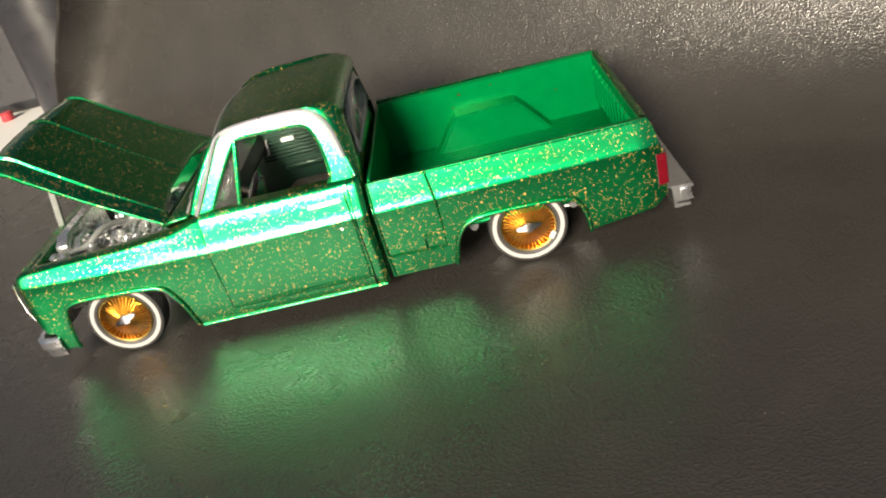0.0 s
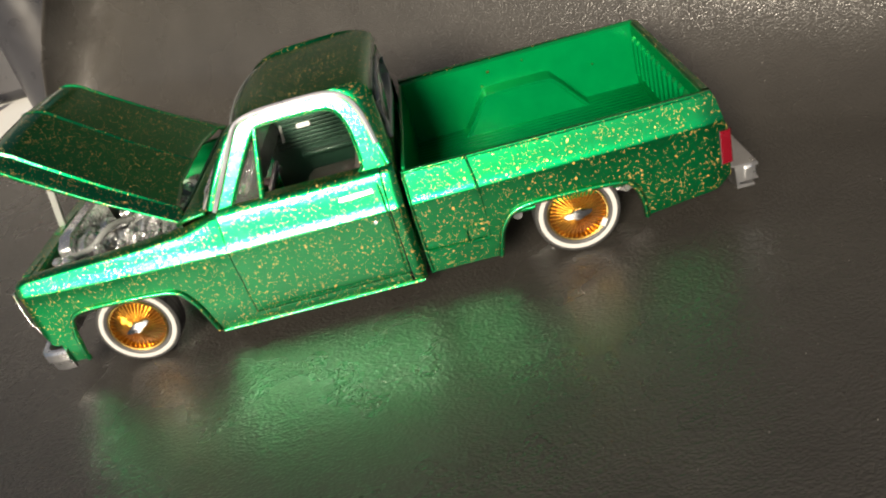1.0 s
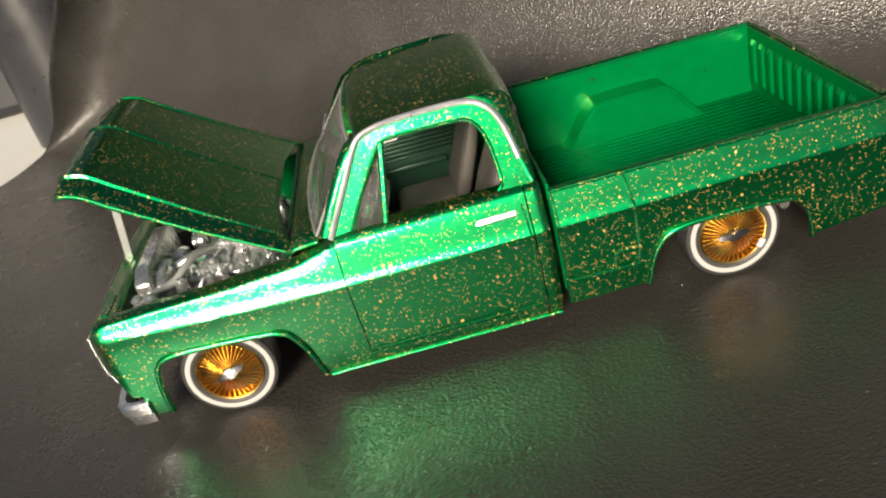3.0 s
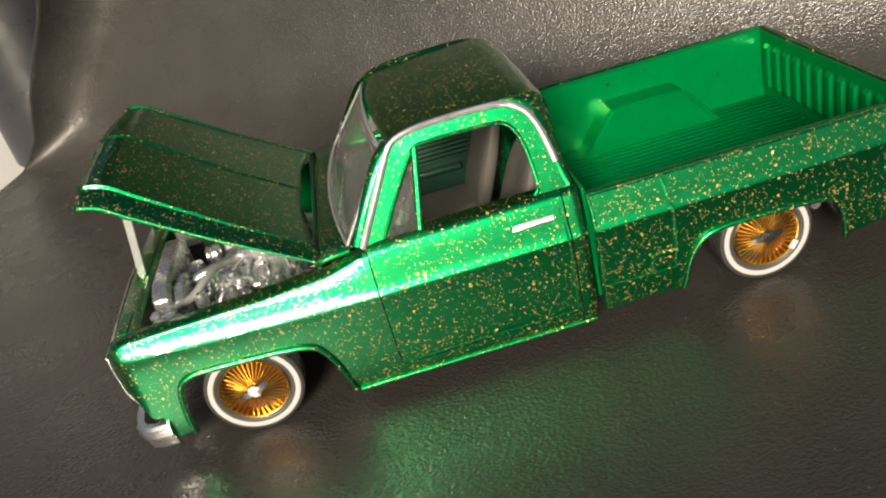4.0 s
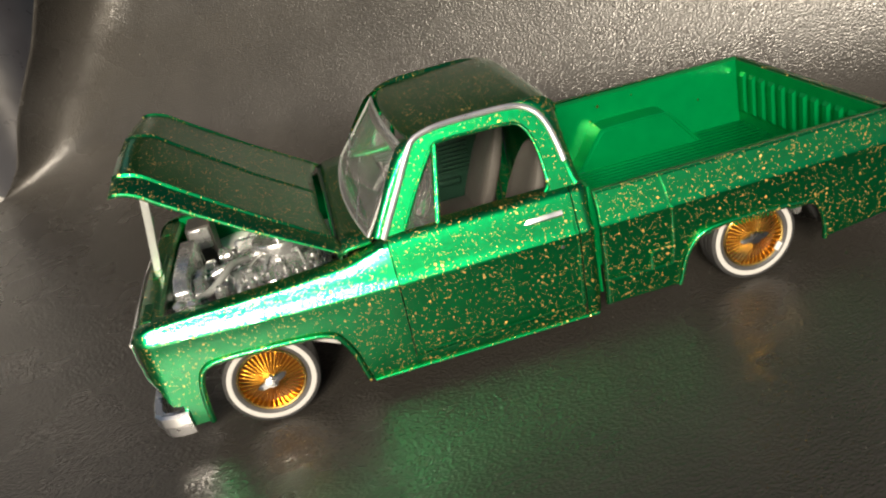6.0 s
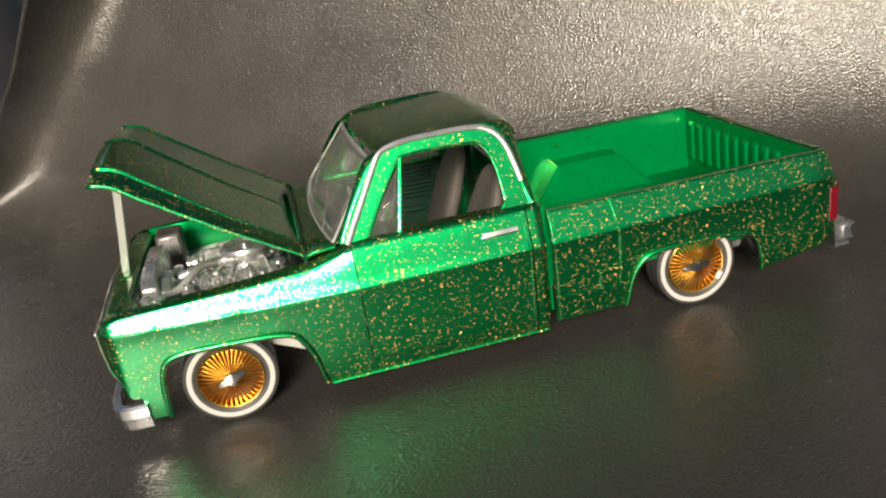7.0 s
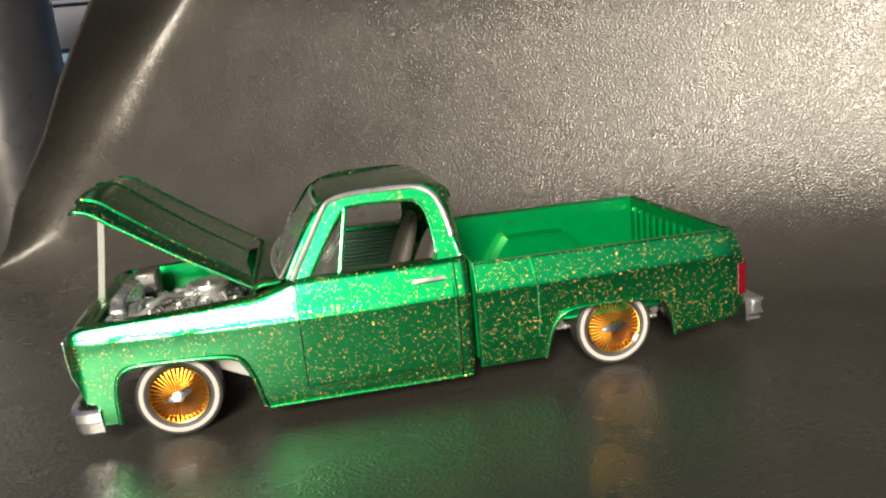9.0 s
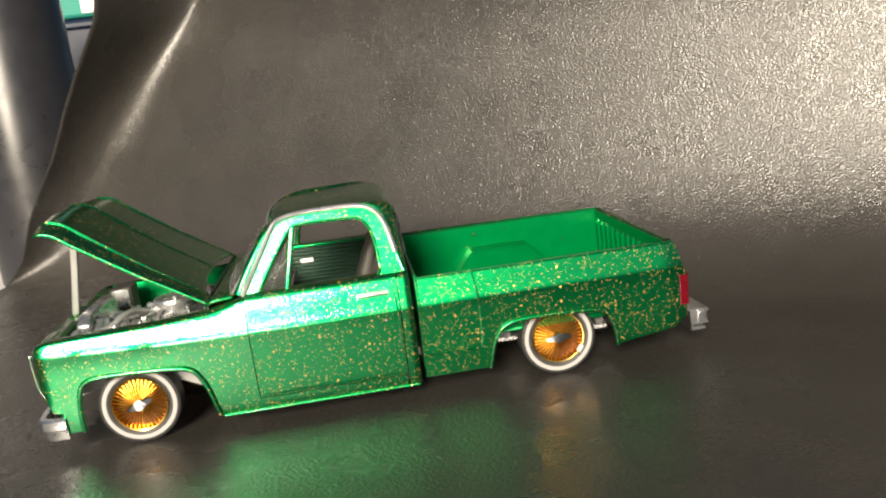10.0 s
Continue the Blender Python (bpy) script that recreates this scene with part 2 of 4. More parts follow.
LEVELS = [0, 3, 5, 6, 7, 8, 10, 12, 14, 16, 18, 20, 22, 24, 26, 27.4, 28.1, 28.4, 28.9, 29.5, 30.3, 30.8, 31.3, 31.8, 32.2, 32.5, 32.8, 33.1, 33.4, 33.7, 34.0, 34.3, 34.7, 35.1, 35.5, 35.9, 36.3, 37, 37.8]


def steps(a, b, d=1.0, extra=()):
    n = max(1, round((b - a) / d))
    xs = {a + (b - a) * i / n for i in range(n + 1)}
    for e in extra:
        xs |= {e - 0.03, e + 0.03}
    return sorted(x for x in xs if a <= x <= b)


LOWER = [(3, 33.6), (5, 34.6), (6.5, 35.2), (12, 36.0), (20, 36.9), (26, 37.6), (27.6, 37.85), (28.3, 38.0)]
SHOULDER = [(0, 38.0), (0.25, 37.78), (0.7, 37.52), (1.2, 37.28), (1.7, 37.06), (2.3, 36.83), (3.0, 36.59), (3.6, 36.39), (4.1, 36.21), (4.6, 36.0), (5.1, 35.77), (5.6, 35.5), (6.2, 35.13), (7.0, 34.6), (8, 33.9), (10, 32.4)]
DOOR_SHOULDER = [(0, 38.0), (0.25, 37.78), (0.7, 37.54), (1.3, 37.3), (2.1, 37.05), (3, 36.8), (4, 36.53), (5, 36.26), (6, 35.98), (7, 35.68), (8, 35.34), (8.8, 35.0), (9.4, 34.6), (10, 34.0)]


def crease(x):
    return interp(x, [(-25, 29.6), (-10, 28.8), (10, 28.3), (160, 28.0)])


def section(x, z, top):
    c = crease(x)
    if z <= c:
        w = interp(z * 28.3 / c, LOWER)
    else:
        # the door and the bed stand steeper above the crease than the fender
        k = interp(x, [(22, 0.0), (33, 1.0)])
        w = interp(z - c, SHOULDER) * (1 - k) + interp(z - c, DOOR_SHOULDER) * k
    # the upper body draws in towards the nose and the tail
    w -= min(1.0, max(0.0, (z - 10) / 16)) * (0.04 * max(0, 33 - x) + 0.0002 * max(0, x - 75) ** 2)
    edge, tuck = 0.8, 2.0
    if z > top - edge:
        q = min(1.0, (z - top + edge) / edge)
        w -= tuck * (1 - math.sqrt(max(0.0, 1 - q * q)))
    if x < -21.5:
        w -= 3.8 * ((-21.5 - x) / 3.7) ** 2
    if x > 151:
        w -= 0.9 * ((x - 151) / 6) ** 2
    return w


truck = new("model_pickup_truck")
truck.location = (0, -0.0015, 0)
tagged(truck, "metal-flake green scale model pickup with open hood on black vinyl", "model car", kind="thing")

# ---- backdrop ----
# above z 150 the sheet is unseen, extended to darken hood and roof reflections
SWEEP = [(-500, 0), (60, 0), (90, 0), (103, 0.6), (110, 2.0), (118, 4.6), (129.5, 11.0), (139, 21), (147, 34), (154, 51), (159.4, 69), (163.5, 88), (167.5, 105), (175, 125), (188, 150), (210, 182), (250, 232), (320, 310), (520, 500)]


def sheet_fold(z):
    """Along the wall, where the sheet bends forward, and its free edge."""
    fold = interp(z, [(0, -215), (15, -208), (27, -200), (36, -189), (55, -171), (65, -165), (77, -159), (90, -154), (120, -140), (150, -130), (230, -125), (420, -118)])
    edge = interp(z, [(0, -226), (10, -212), (20, -202), (41, -190), (56, -178), (72, -164), (96, -148), (112, -136), (134, -118), (144, -114), (230, -105), (420, -98)])
    return fold, edge


def build_backdrop():
    bm = bmesh.new()
    n2, t2 = Vector((0.506, 0.862, 0)), Vector((0.862, -0.506, 0))
    line = smooth_line([(u, 0, z) for u, z in SWEEP], 2)
    rows = []
    cols, curl = 96, 30
    for k in range(cols):
        row = []
        for p in line:
            fold, edge = sheet_fold(p.z)
            if k < curl:
                # the free edge rolls forward in one soft bend
                f = 1 - k / curl
                a, b, c = (1 - f) ** 2, 2 * f * (1 - f), f * f
                u = a * p.x + b * p.x + c * min(p.x, 118)
                v = a * (fold + 34) + b * max(fold - 2, edge + 4) + c * edge
            else:
                u = p.x
                v = fold + 34 + (486 - fold) * ((k - curl) / (cols - curl - 1)) ** 1.3
            # the standing sheet bows a little
            w = min(1.0, max(0.0, (p.z - 20) / 50))
            if k >= curl:
                u -= 0.00011 * max(0.0, 200 - v) ** 2 * w
            else:
                u -= 0.00011 * (200 - fold - 34) ** 2 * w * (1 - c)
            row.append(n2 * u + t2 * v + Vector((0, 0, p.z)))
        rows.append(row)
    loft(bm, rows, closed=False)
    ob = part("backdrop", bm, VINYL, None, solid=0.3)
    return tagged(ob, "black embossed vinyl sheet swept up into a backdrop", "backdrop", kind="structure")


build_backdrop()


def build_surroundings():
    bm = bmesh.new()
    n2, t2 = Vector((0.506, 0.862, 0)), Vector((0.862, -0.506, 0))
    corners = [(-500, -222), (118, -222), (118, 300), (-500, 300)]
    loft(bm, [[n2 * u + t2 * v + Vector((0, 0, z)) for u, v in corners] for z in (-1.9, -1.0)], True, True)
    tagged(part("underlay", bm, VINYL, None, bevel=0.2), "flat black vinyl underlay on the white table", "underlay", kind="structure")
    bm = bmesh.new()
    box(bm, -900, 900, -750, 850, -30, -2.0)
    table = part("table_top", bm, "white_table", None, bevel=2)
    tagged(table, "white sunlit table top under the vinyl sheet", "table top", kind="structure")
    can = new("spray_can")
    tagged(can, "tall black cylindrical can with white lettering beside the vinyl sheet", "can")
    can.location = (-0.1173, 0.2636, -0.002)
    bm = bmesh.new()
    lathe(bm, [(0, 0), (31, 0), (32, 1.2), (32, 168), (31, 170), (25, 178), (14, 182), (0, 183)], (0, 0, 0), "z", 96)
    part("can_body", bm, "can_black", can, sharp=30)
    for k in range(9):
        bm = bmesh.new()
        a0 = radians(-93)
        pts = []
        wd = 3.2 if k % 3 else 2.4
        for j in range(5):
            a = a0 + radians(11) * (j / 4 - 0.5)
            pts.append((32.15 * math.cos(a), 32.15 * math.sin(a)))
        z0 = 112 + 5.4 * k
        loft(bm, [[(x, y, z0) for x, y in pts], [(x, y, z0 + wd) for x, y in pts]], closed=False)
        part("lettering_bar", bm, "white_print", can)


build_surroundings()


def build_crates():
    """Stored boxes behind the can."""
    for name, lab, mat, x0, x1, z0, z1 in (("storage_box", "pale blue plastic box on the table", "pale_blue", -170, -60, -2, 122), ("toolbox", "dark navy toolbox stacked on a pale blue box", "navy", -172, -55, 122.2, 160),
                                           ("carton", "green and white carton stacked on a navy toolbox", "carton_green", -165, -70, 160.2, 215)):
        ob = new(name)
        tagged(ob, lab, name.replace("_", " "))
        bm = bmesh.new()
        box(bm, x0, x1, 375, 470, z0, z1)
        part("box_body", bm, mat, ob, bevel=3)
        bm = bmesh.new()
        if name == "carton":
            box(bm, x0 + 62, x1 - 4, 374.2, 375, z0 + 3, z0 + 18)
            part("printed_panel", bm, "white_print", ob, "white printed panel", bevel=0.2)
        else:
            box(bm, x0 - 2, x1 + 2, 372, 472, z1 - 7, z1 - 2)
            part("lid_rim", bm, mat, ob, bevel=1.5)
    case = new("equipment_case")
    tagged(case, "black moulded case standing on the white table", "case")
    bm = bmesh.new()
    box(bm, -460, -172, 338, 430, -2, 230)
    part("case_body", bm, "can_black", case, bevel=8)
    bm = bmesh.new()
    tube(bm, smooth_line([(-215, 337, 38), (-212, 331, 40), (-205, 331, 48), (-204, 337, 52)], 2), 2.2, 8)
    part("case_latch", bm, "dark_plastic", case)
    red = new("red_cap")
    tagged(red, "small red plastic cap on the white table", "cap")
    red.location = (-0.213, 0.326, -0.002)
    bm = bmesh.new()
    lathe(bm, [(0, 6), (3.4, 6), (4, 5.5), (4.4, 0.5), (4.2, 0), (0, 0)], (0, 0, 0), "z", 32)
    part("cap_body", bm, "red_cap", red, sharp=30)


plain("pale_blue", (0.18, 0.32, 0.55), 0.5, 0.0, 60.0, 0.15, 0.1)
plain("navy", (0.006, 0.014, 0.04), 0.4, 0.0, 60.0, 0.3, 0.1)
plain("carton_green", (0.02, 0.28, 0.22), 0.6, 0.0, 60.0, 0.2, 0.1)
plain("red_cap", (0.45, 0.04, 0.05), 0.4, 0.0, 60.0, 0.2, 0.1)
build_crates()

# ---- body sides ----
FARCH = [(-14.4, 7.3), (-14.3, 15.0), (-13.2, 19.6), (-11.8, 21.0), (-9.5, 21.8), (-5, 22.0), (7.8, 21.6), (14.0, 21.0), (16.2, 20.2), (17.6, 19.2), (20.0, 14.1), (21.1, 8.2), (21.6, 6.0)]
RARCH = [(98.0, 6.6), (98.7, 9.0), (99.2, 12.0), (100.0, 14.5), (101.4, 17.0), (103.2, 18.8), (106, 19.7), (110, 20.1), (120, 20.0), (131, 19.2), (133.2, 18.0), (134.8, 15.4), (135.7, 11.6), (136.0, 7.4)]


def fender_lo(x):
    if x < -19.2:
        return interp(x, [(-25.2, 29.0), (-24.7, 22.5), (-21.4, 13.4), (-19.2, 13.2)])
    if x < -14.4:
        return 7.3
    if x < 21.6:
        return interp(x, FARCH)
    return 5.0


def fender_hi(x):
    return interp(x, [(-25.2, 29.8), (-24.6, 31.2), (-23.3, 32.2), (-20.4, 33.0), (-11, 33.4), (9.7, 34.0), (23, 35.0), (28, 36.2), (33.2, 37.6)])


def bed_lo(x):
    if x < 98.0:
        return 6.6
    if x < 136.0:
        return interp(x, RARCH)
    return interp(x, [(136.0, 7.4), (154, 10.0), (158.0, 13)])


def bed_hi(x):
    return interp(x, [(79.6, 35.9), (154.8, 35.4), (155.6, 34.6), (156.9, 28.6), (157.9, 25.5)])


def arch_lip(line, side, top, parent):
    bm = bmesh.new()
    tube(bm, [(x, side * (section(x, z, top) + 0.25), z) for x, z in [tuple(p)[::2] for p in smooth_line([(a, 0, b) for a, b in line], 2)]], 0.7, 10)
    return part("wheel_lip", bm, GREEN, parent)


def body_side(side):
    fender = panel("front_fender", steps(-25.2, 32.95, 0.9, (-19.2, -14.4, 21.6)), fender_lo, fender_hi, lambda x, z: section(x, z, fender_hi(x)), side, truck)
    arch_lip(FARCH, side, 34, fender)
    panel("door", steps(33.2, 74.5, 1.6), lambda x: 8.7, lambda x: 37.8, lambda x, z: section(x, z, 38.1), side, truck)
    panel("cab_corner", steps(74.85, 78.2, 0.6), lambda x: 5.0, lambda x: 37.8, lambda x, z: section(x, z, 38.1) - max(0, x - 77) * 0.6, side, truck)
    panel("rocker_panel", steps(33.0, 74.2, 3), lambda x: 4.9, lambda x: 8.5, lambda x, z: section(x, z, 38) + 0.25, side, truck)
    bm = bmesh.new()
    tube(bm, [(x, side * (section(x, 5.4, 38) + 0.3), 5.1) for x in steps(22.6, 77.4, 3)], 0.46, 10)
    part("sill_bead", bm, GREEN, truck)
    bed = panel("bed_side", steps(79.6, 157.9, 1.0, (98.0, 98.3, 98.7, 99.0, 99.2, 99.6, 100.0, 100.7, 101.4, 102.3, 133.2, 134.0, 134.8, 135.3, 135.7, 136.0)), bed_lo, bed_hi, lambda x, z: section(x, z, 38.4), side, truck)
    arch_lip(RARCH, side, 38.4, bed)


for s in (-1, 1):
    body_side(s)


# ---- wheels ----
def build_wheel():
    """A low-profile tyre with a white band on a gold wire rim; the outside looks along +y."""
    wheel = new("wheel")
    wheel.parent = truck
    bm = bmesh.new()
    prof = [(8.9, -1.0), (9.0, -0.3), (10.0, 0.1), (10.6, 0.08), (10.95, -0.2), (11.05, -0.8), (11.15, -1.5), (11.15, -2.3), (10.95, -2.5), (11.18, -2.8), (11.18, -4.0), (10.95, -4.2), (11.18, -4.5), (11.15, -5.6), (11.05, -6.3), (10.5, -7.0), (8.5, -7.1)]
    rings = []
    for k in range(145):
        a = 2 * math.pi * k / 144
        ring = []
        for r, o in prof:
            if r > 11.0 and k % 2:
                r -= 0.2
            ring.append((r * math.cos(a), o, r * math.sin(a)))
        rings.append(ring)
    loft(bm, rings, closed=False)
    part("tyre", bm, "tyre_rubber", wheel)
    bm = bmesh.new()
    lathe(bm, [(8.85, -0.2), (8.93, 0.14), (9.5, 0.24), (10.05, 0.14), (10.15, -0.1)], (0, 0, 0), "y", 72)
    part("whitewall", bm, "whitewall", wheel, "white tyre band")
    bm = bmesh.new()
    lathe(bm, [(9.0, -0.3), (8.85, 0.1), (8.4, 0.1), (8.1, -0.1), (7.85, -0.4), (7.7, -0.6)], (0, 0, 0), "y", 72)
    part("inner_sidewall", bm, "grey_sidewall", wheel, "dark grey inner band")
    bm = bmesh.new()
    lathe(bm, [(7.9, -0.7), (7.85, -0.1), (7.6, 0.1), (7.3, 0.0), (7.1, -0.6), (6.95, -2.4)], (0, 0, 0), "y", 72)
    part("rim", bm, "gold_plate", wheel, "gold-plated rim")
    # rim back, coloured darker than the gold to shade the spoke gaps
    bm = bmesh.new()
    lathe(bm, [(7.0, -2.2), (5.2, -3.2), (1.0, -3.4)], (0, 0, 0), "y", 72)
    part("rim_backing", bm, "rim_gap_shade", wheel, "back of the gold rim, coloured dark as shade between spokes")
    bm = bmesh.new()
    lathe(bm, [(0.0, 1.35), (0.95, 1.3), (1.05, 1.05), (1.55, 1.0), (1.8, 0.5), (1.95, -0.5), (2.0, -3)], (0, 0, 0), "y", 6)
    part("hub", bm, "chrome", wheel, "chrome hub nut", flat=True)
    bm = bmesh.new()
    for d in (-1, 1):
        loft(bm, [[(d * 1.2, 0.25, -1.05), (d * 1.2, 0.9, -0.85), (d * 1.2, 0.9, 0.85), (d * 1.2, 0.25, 1.05)],
                  [(d * 2.8, 0.2, -0.85), (d * 2.8, 0.7, -0.65), (d * 2.8, 0.7, 0.65), (d * 2.8, 0.2, 0.85)],
                  [(d * 3.7, 0.1, -0.3), (d * 3.7, 0.4, -0.22), (d * 3.7, 0.4, 0.22), (d * 3.7, 0.1, 0.3)]], True, True)
    part("spinner", bm, "chrome", wheel, "two-eared chrome spinner")
    bm = bmesh.new()
    loft(bm, [[(1.5, 0.25, -0.11), (1.5, 0.4, 0), (1.5, 0.25, 0.11), (1.5, -0.3, 0)],
              [(4.4, -0.2, -0.2), (4.4, 0.1, 0), (4.4, -0.2, 0.2), (4.4, -0.6, 0)],
              [(7.1, -0.85, -0.28), (7.1, -0.5, 0), (7.1, -0.85, 0.28), (7.1, -1.2, 0)]], True, True)
    first = part("spoke", bm, "gold_plate", wheel, sharp=25)
    for k in range(1, 38):
        o = first.copy()
        scene.collection.objects.link(o)
        o.rotation_euler = (0, 2 * math.pi * k / 38, 0)
    return wheel


wheel = build_wheel()
wheel.matrix_basis = pose(0, -0.0322, 0.01115, 0, 20, 180)
for x, y, spin, turn in ((0.1194, -0.0322, 4, 180), (0, 0.0322, 50, 0), (0.1194, 0.0322, 75, 0)):
    twin = copy_thing(wheel, pose(x, y, 0.01115, 0, spin, turn))
    if x > 0.1 and y < 0:
        bm = bmesh.new()
        a = radians(218)
        box(bm, -1.1, 1.1, -0.2, 0.25, -0.65, 0.65)
        bmesh.ops.rotate(bm, cent=(0, 0, 0), matrix=Matrix.Rotation(-a + math.pi / 2, 3, "Y"), verts=bm.verts)
        bmesh.ops.translate(bm, vec=(7.3 * math.cos(a), 0.32, 7.3 * math.sin(a)), verts=bm.verts)
        part("balance_weight", bm, "pale_plastic", twin, "small silver patch", bevel=0.08)


# ---- cab ----
OPENING = [(37.4, 38.0), (42.0, 45.4), (47.4, 53.0), (49.2, 54.2), (64.5, 53.9), (67.4, 53.4), (69.2, 51.3), (70.4, 47.5), (71.0, 40.6), (70.7, 38.6), (69.7, 37.8)]
DRIP = [(32.6, 37.6), (36.8, 44.5), (42.2, 53.6), (44.0, 56.0), (48.0, 57.1), (53.0, 57.5), (63.5, 57.5), (68.5, 57.1), (71.6, 55.4), (73.7, 52.2), (75.2, 46.0), (76.0, 40.4), (76.4, 37.4)]


def green_w(z):
    """Half width of the cab above the sill."""
    return interp(z, [(37.6, 32.9), (46, 30.5), (54, 28.1), (57.6, 26.7)])


def roof_mid(x):
    return interp(x, [(41.6, 55.8), (42.6, 56.3), (45, 56.7), (50, 57.0), (60, 57.6), (67, 57.9), (72, 57.9), (75, 57.3), (76.8, 56.0), (77.6, 53.5)])


def roof_half(x):
    return interp(x, [(40.6, 24.4), (46, 25.4), (70, 25.4), (77.6, 24.8)])


def roof_z(x, y):
    return roof_mid(x) - 0.7 * (abs(y) / roof_half(x)) ** 3


def band(bm, a, b, n=56):
    """Skin between two lines, both run in the same sense."""
    loft(bm, [resample(smooth_line(a, 2), n), resample(smooth_line(b, 2), n)], closed=False)


def build_cab():
    bm = bmesh.new()
    xs = steps(41.6, 77.6, 0.8)

    def front(x, k):
        # the front edge sweeps back at its ends
        return x + 1.6 * (k / 24) ** 2 * max(0.0, 1 - (x - 41.6) / 9)
    loft(bm, [[(front(x, k), roof_half(x) * k / 24, roof_z(x, roof_half(x) * k / 24)) for k in range(-24, 25)] for x in xs], closed=False)
    part("roof", bm, GREEN, truck, solid=0.8)
    for s in (-1, 1):
        op = [(x, s * green_w(z), z) for x, z in OPENING]
        dr = [(x, s * green_w(z), z) for x, z in DRIP]
        bm = bmesh.new()
        band(bm, op, dr)
        frame_part = part("door_frame", bm, GREEN, truck)
        # rolled edge of the window opening
        bm = bmesh.new()
        tube(bm, [p + Vector((0, s * 0.05, 0)) for p in smooth_line(op, 2)], 0.42, 8)
        part("window_edge", bm, GREEN, frame_part)
        bm = bmesh.new()
        tube(bm, [p + Vector((0, s * 0.2, -0.2 if s < 0 else -0.9)) for p in smooth_line(dr, 3) if s > 0 or p.x < 60 or p.z > 43.5], 0.7, 8)
        part("drip_rail", bm, "satin_metal" if s < 0 else GREEN, truck, "bright metal drip rail" if s < 0 else "")
        rim = [(30.0, s * 32.0, 37.8), (33.8, s * 30.6, 44.4), (39.4, s * 26.4, 53.6)]
        rim += [(x, s * roof_half(x), roof_z(x, roof_half(x))) for x in (42, 46, 50, 56, 62, 68, 72, 75, 76.6)]
        rim += [(77.4, s * 27.5, 47), (78.2, s * 32.0, 38)]
        bm = bmesh.new()
        low = resample(smooth_line([(x, s * (green_w(z) - 0.1), z - 0.1) for x, z in DRIP], 2), 56)
        high = resample(smooth_line(rim, 2), 56)
        crown = []
        for f, lift in ((0, 0), (0.2, 0.45), (0.5, 0.75), (0.8, 0.5), (1, 0)):
            crown.append([a.lerp(b, f) + Vector((0, s * 0.75, 0.6)) * lift for a, b in zip(low, high)])
        loft(bm, crown, closed=False)
        part("cab_pillar", bm, GREEN, truck)
        # quarter light
        bm = bmesh.new()
        tube(bm, [(45.0, s * 32.6, 37.6), (46.4, s * 30.9, 44.5), (48.3, s * 28.4, 53.6)], 0.75, 8)
        part("vent_post", bm, GREEN, frame_part)
        bm = bmesh.new()
        loft(bm, [[(37.8, s * 32.9, 38.1), (42.2, s * 30.25, 45.4), (47.8, s * 27.4, 53.2)], [(44.9, s * 32.9, 38.1), (46.3, s * 30.25, 45.4), (48.0, s * 27.4, 53.2)]], closed=False)
        pane(part("vent_glass", bm, glass, frame_part, "clear quarter light", solid=0.25))
        # sill top of the door
        bm = bmesh.new()
        box(bm, 33.4, 74.4, s * 29.5, s * 33.9, 36.6, 37.7)
        part("door_sill", bm, GREEN, truck, bevel=0.3)
    # back of the cab with its window
    bm = bmesh.new()

    def back(y, z):
        return (interp(z, [(5, 78.2), (38, 78.2), (53, 77.2), (57, 76.0)]), y, z)
    inner = [(-21, 40.5), (21, 40.5), (19.5, 52), (-19.5, 52), (-21, 40.5)]
    outer = [(-32, 6), (32, 6), (25, 54.5), (-25, 54.5), (-32, 6)]
    loft(bm, [[back(*p) for p in outer], [back(*p) for p in inner]], closed=False)
    part("cab_back", bm, GREEN, truck, solid=0.6)
    bm = bmesh.new()
    tube(bm, smooth_line([(back(y, z)[0] + 0.4, y, z) for y, z in inner], 1), 0.8, 8)
    part("rear_window_seal", bm, "clear_rim", truck, "grey rear window seal")
    bm = bmesh.new()
    loft(bm, [[back(-21, 40.5), back(21, 40.5)], [back(-19.5, 52), back(19.5, 52)]], closed=False)
    pane(part("rear_window", bm, glass, truck, "clear rear window", solid=0.4))
    # windscreen
    bm = bmesh.new()
    rows = []
    for k in range(9):
        f = k / 8
        row = []
        for j in range(-12, 13):
            g = j / 12
            x = (29.6 + 12.2 * f) - (2.6 - 1.2 * f) * (1 - g * g)
            row.append((x, g * (30.9 - 6.3 * f), 38.3 + 16.2 * f + (0.8 * f) * (1 - g * g) - 0.3 * g * g))
        rows.append(row)
    loft(bm, rows, closed=False)
    pane(part("windscreen", bm, glass, truck, "clear windscreen", solid=0.4))
    bm = bmesh.new()
    ring = [rows[0][j] for j in range(25)] + [rows[i][24] for i in range(1, 9)] + [rows[8][j] for j in range(23, -1, -1)] + [rows[i][0] for i in range(7, -1, -1)]
    tube(bm, ring, 0.36, 8)
    part("windscreen_rim", bm, "clear_rim", truck, "pale moulded windscreen edge")
    # wipers on the glass
    for y0, y1 in ((-22, -3), (2, 20)):
        bm = bmesh.new()
        tube(bm, [(28.2, y0, 38.8), (31.6, (y0 + y1) / 2 + 4, 43.2), (33.6, y1 + 2, 46.6)], 0.22, 6)
        part("wiper", bm, "silver_plastic", truck)
    # cowl
    bm = bmesh.new()
    loft(bm, [[(22.0, y, 36.6), (24.5, y, 37.6), (27.0 + 2.2 * (y / 31) ** 2, y, 38.0), (30.0, y, 37.8)] for y in (-33.0, -24, -12, 0, 12, 24, 33.0)], closed=False)
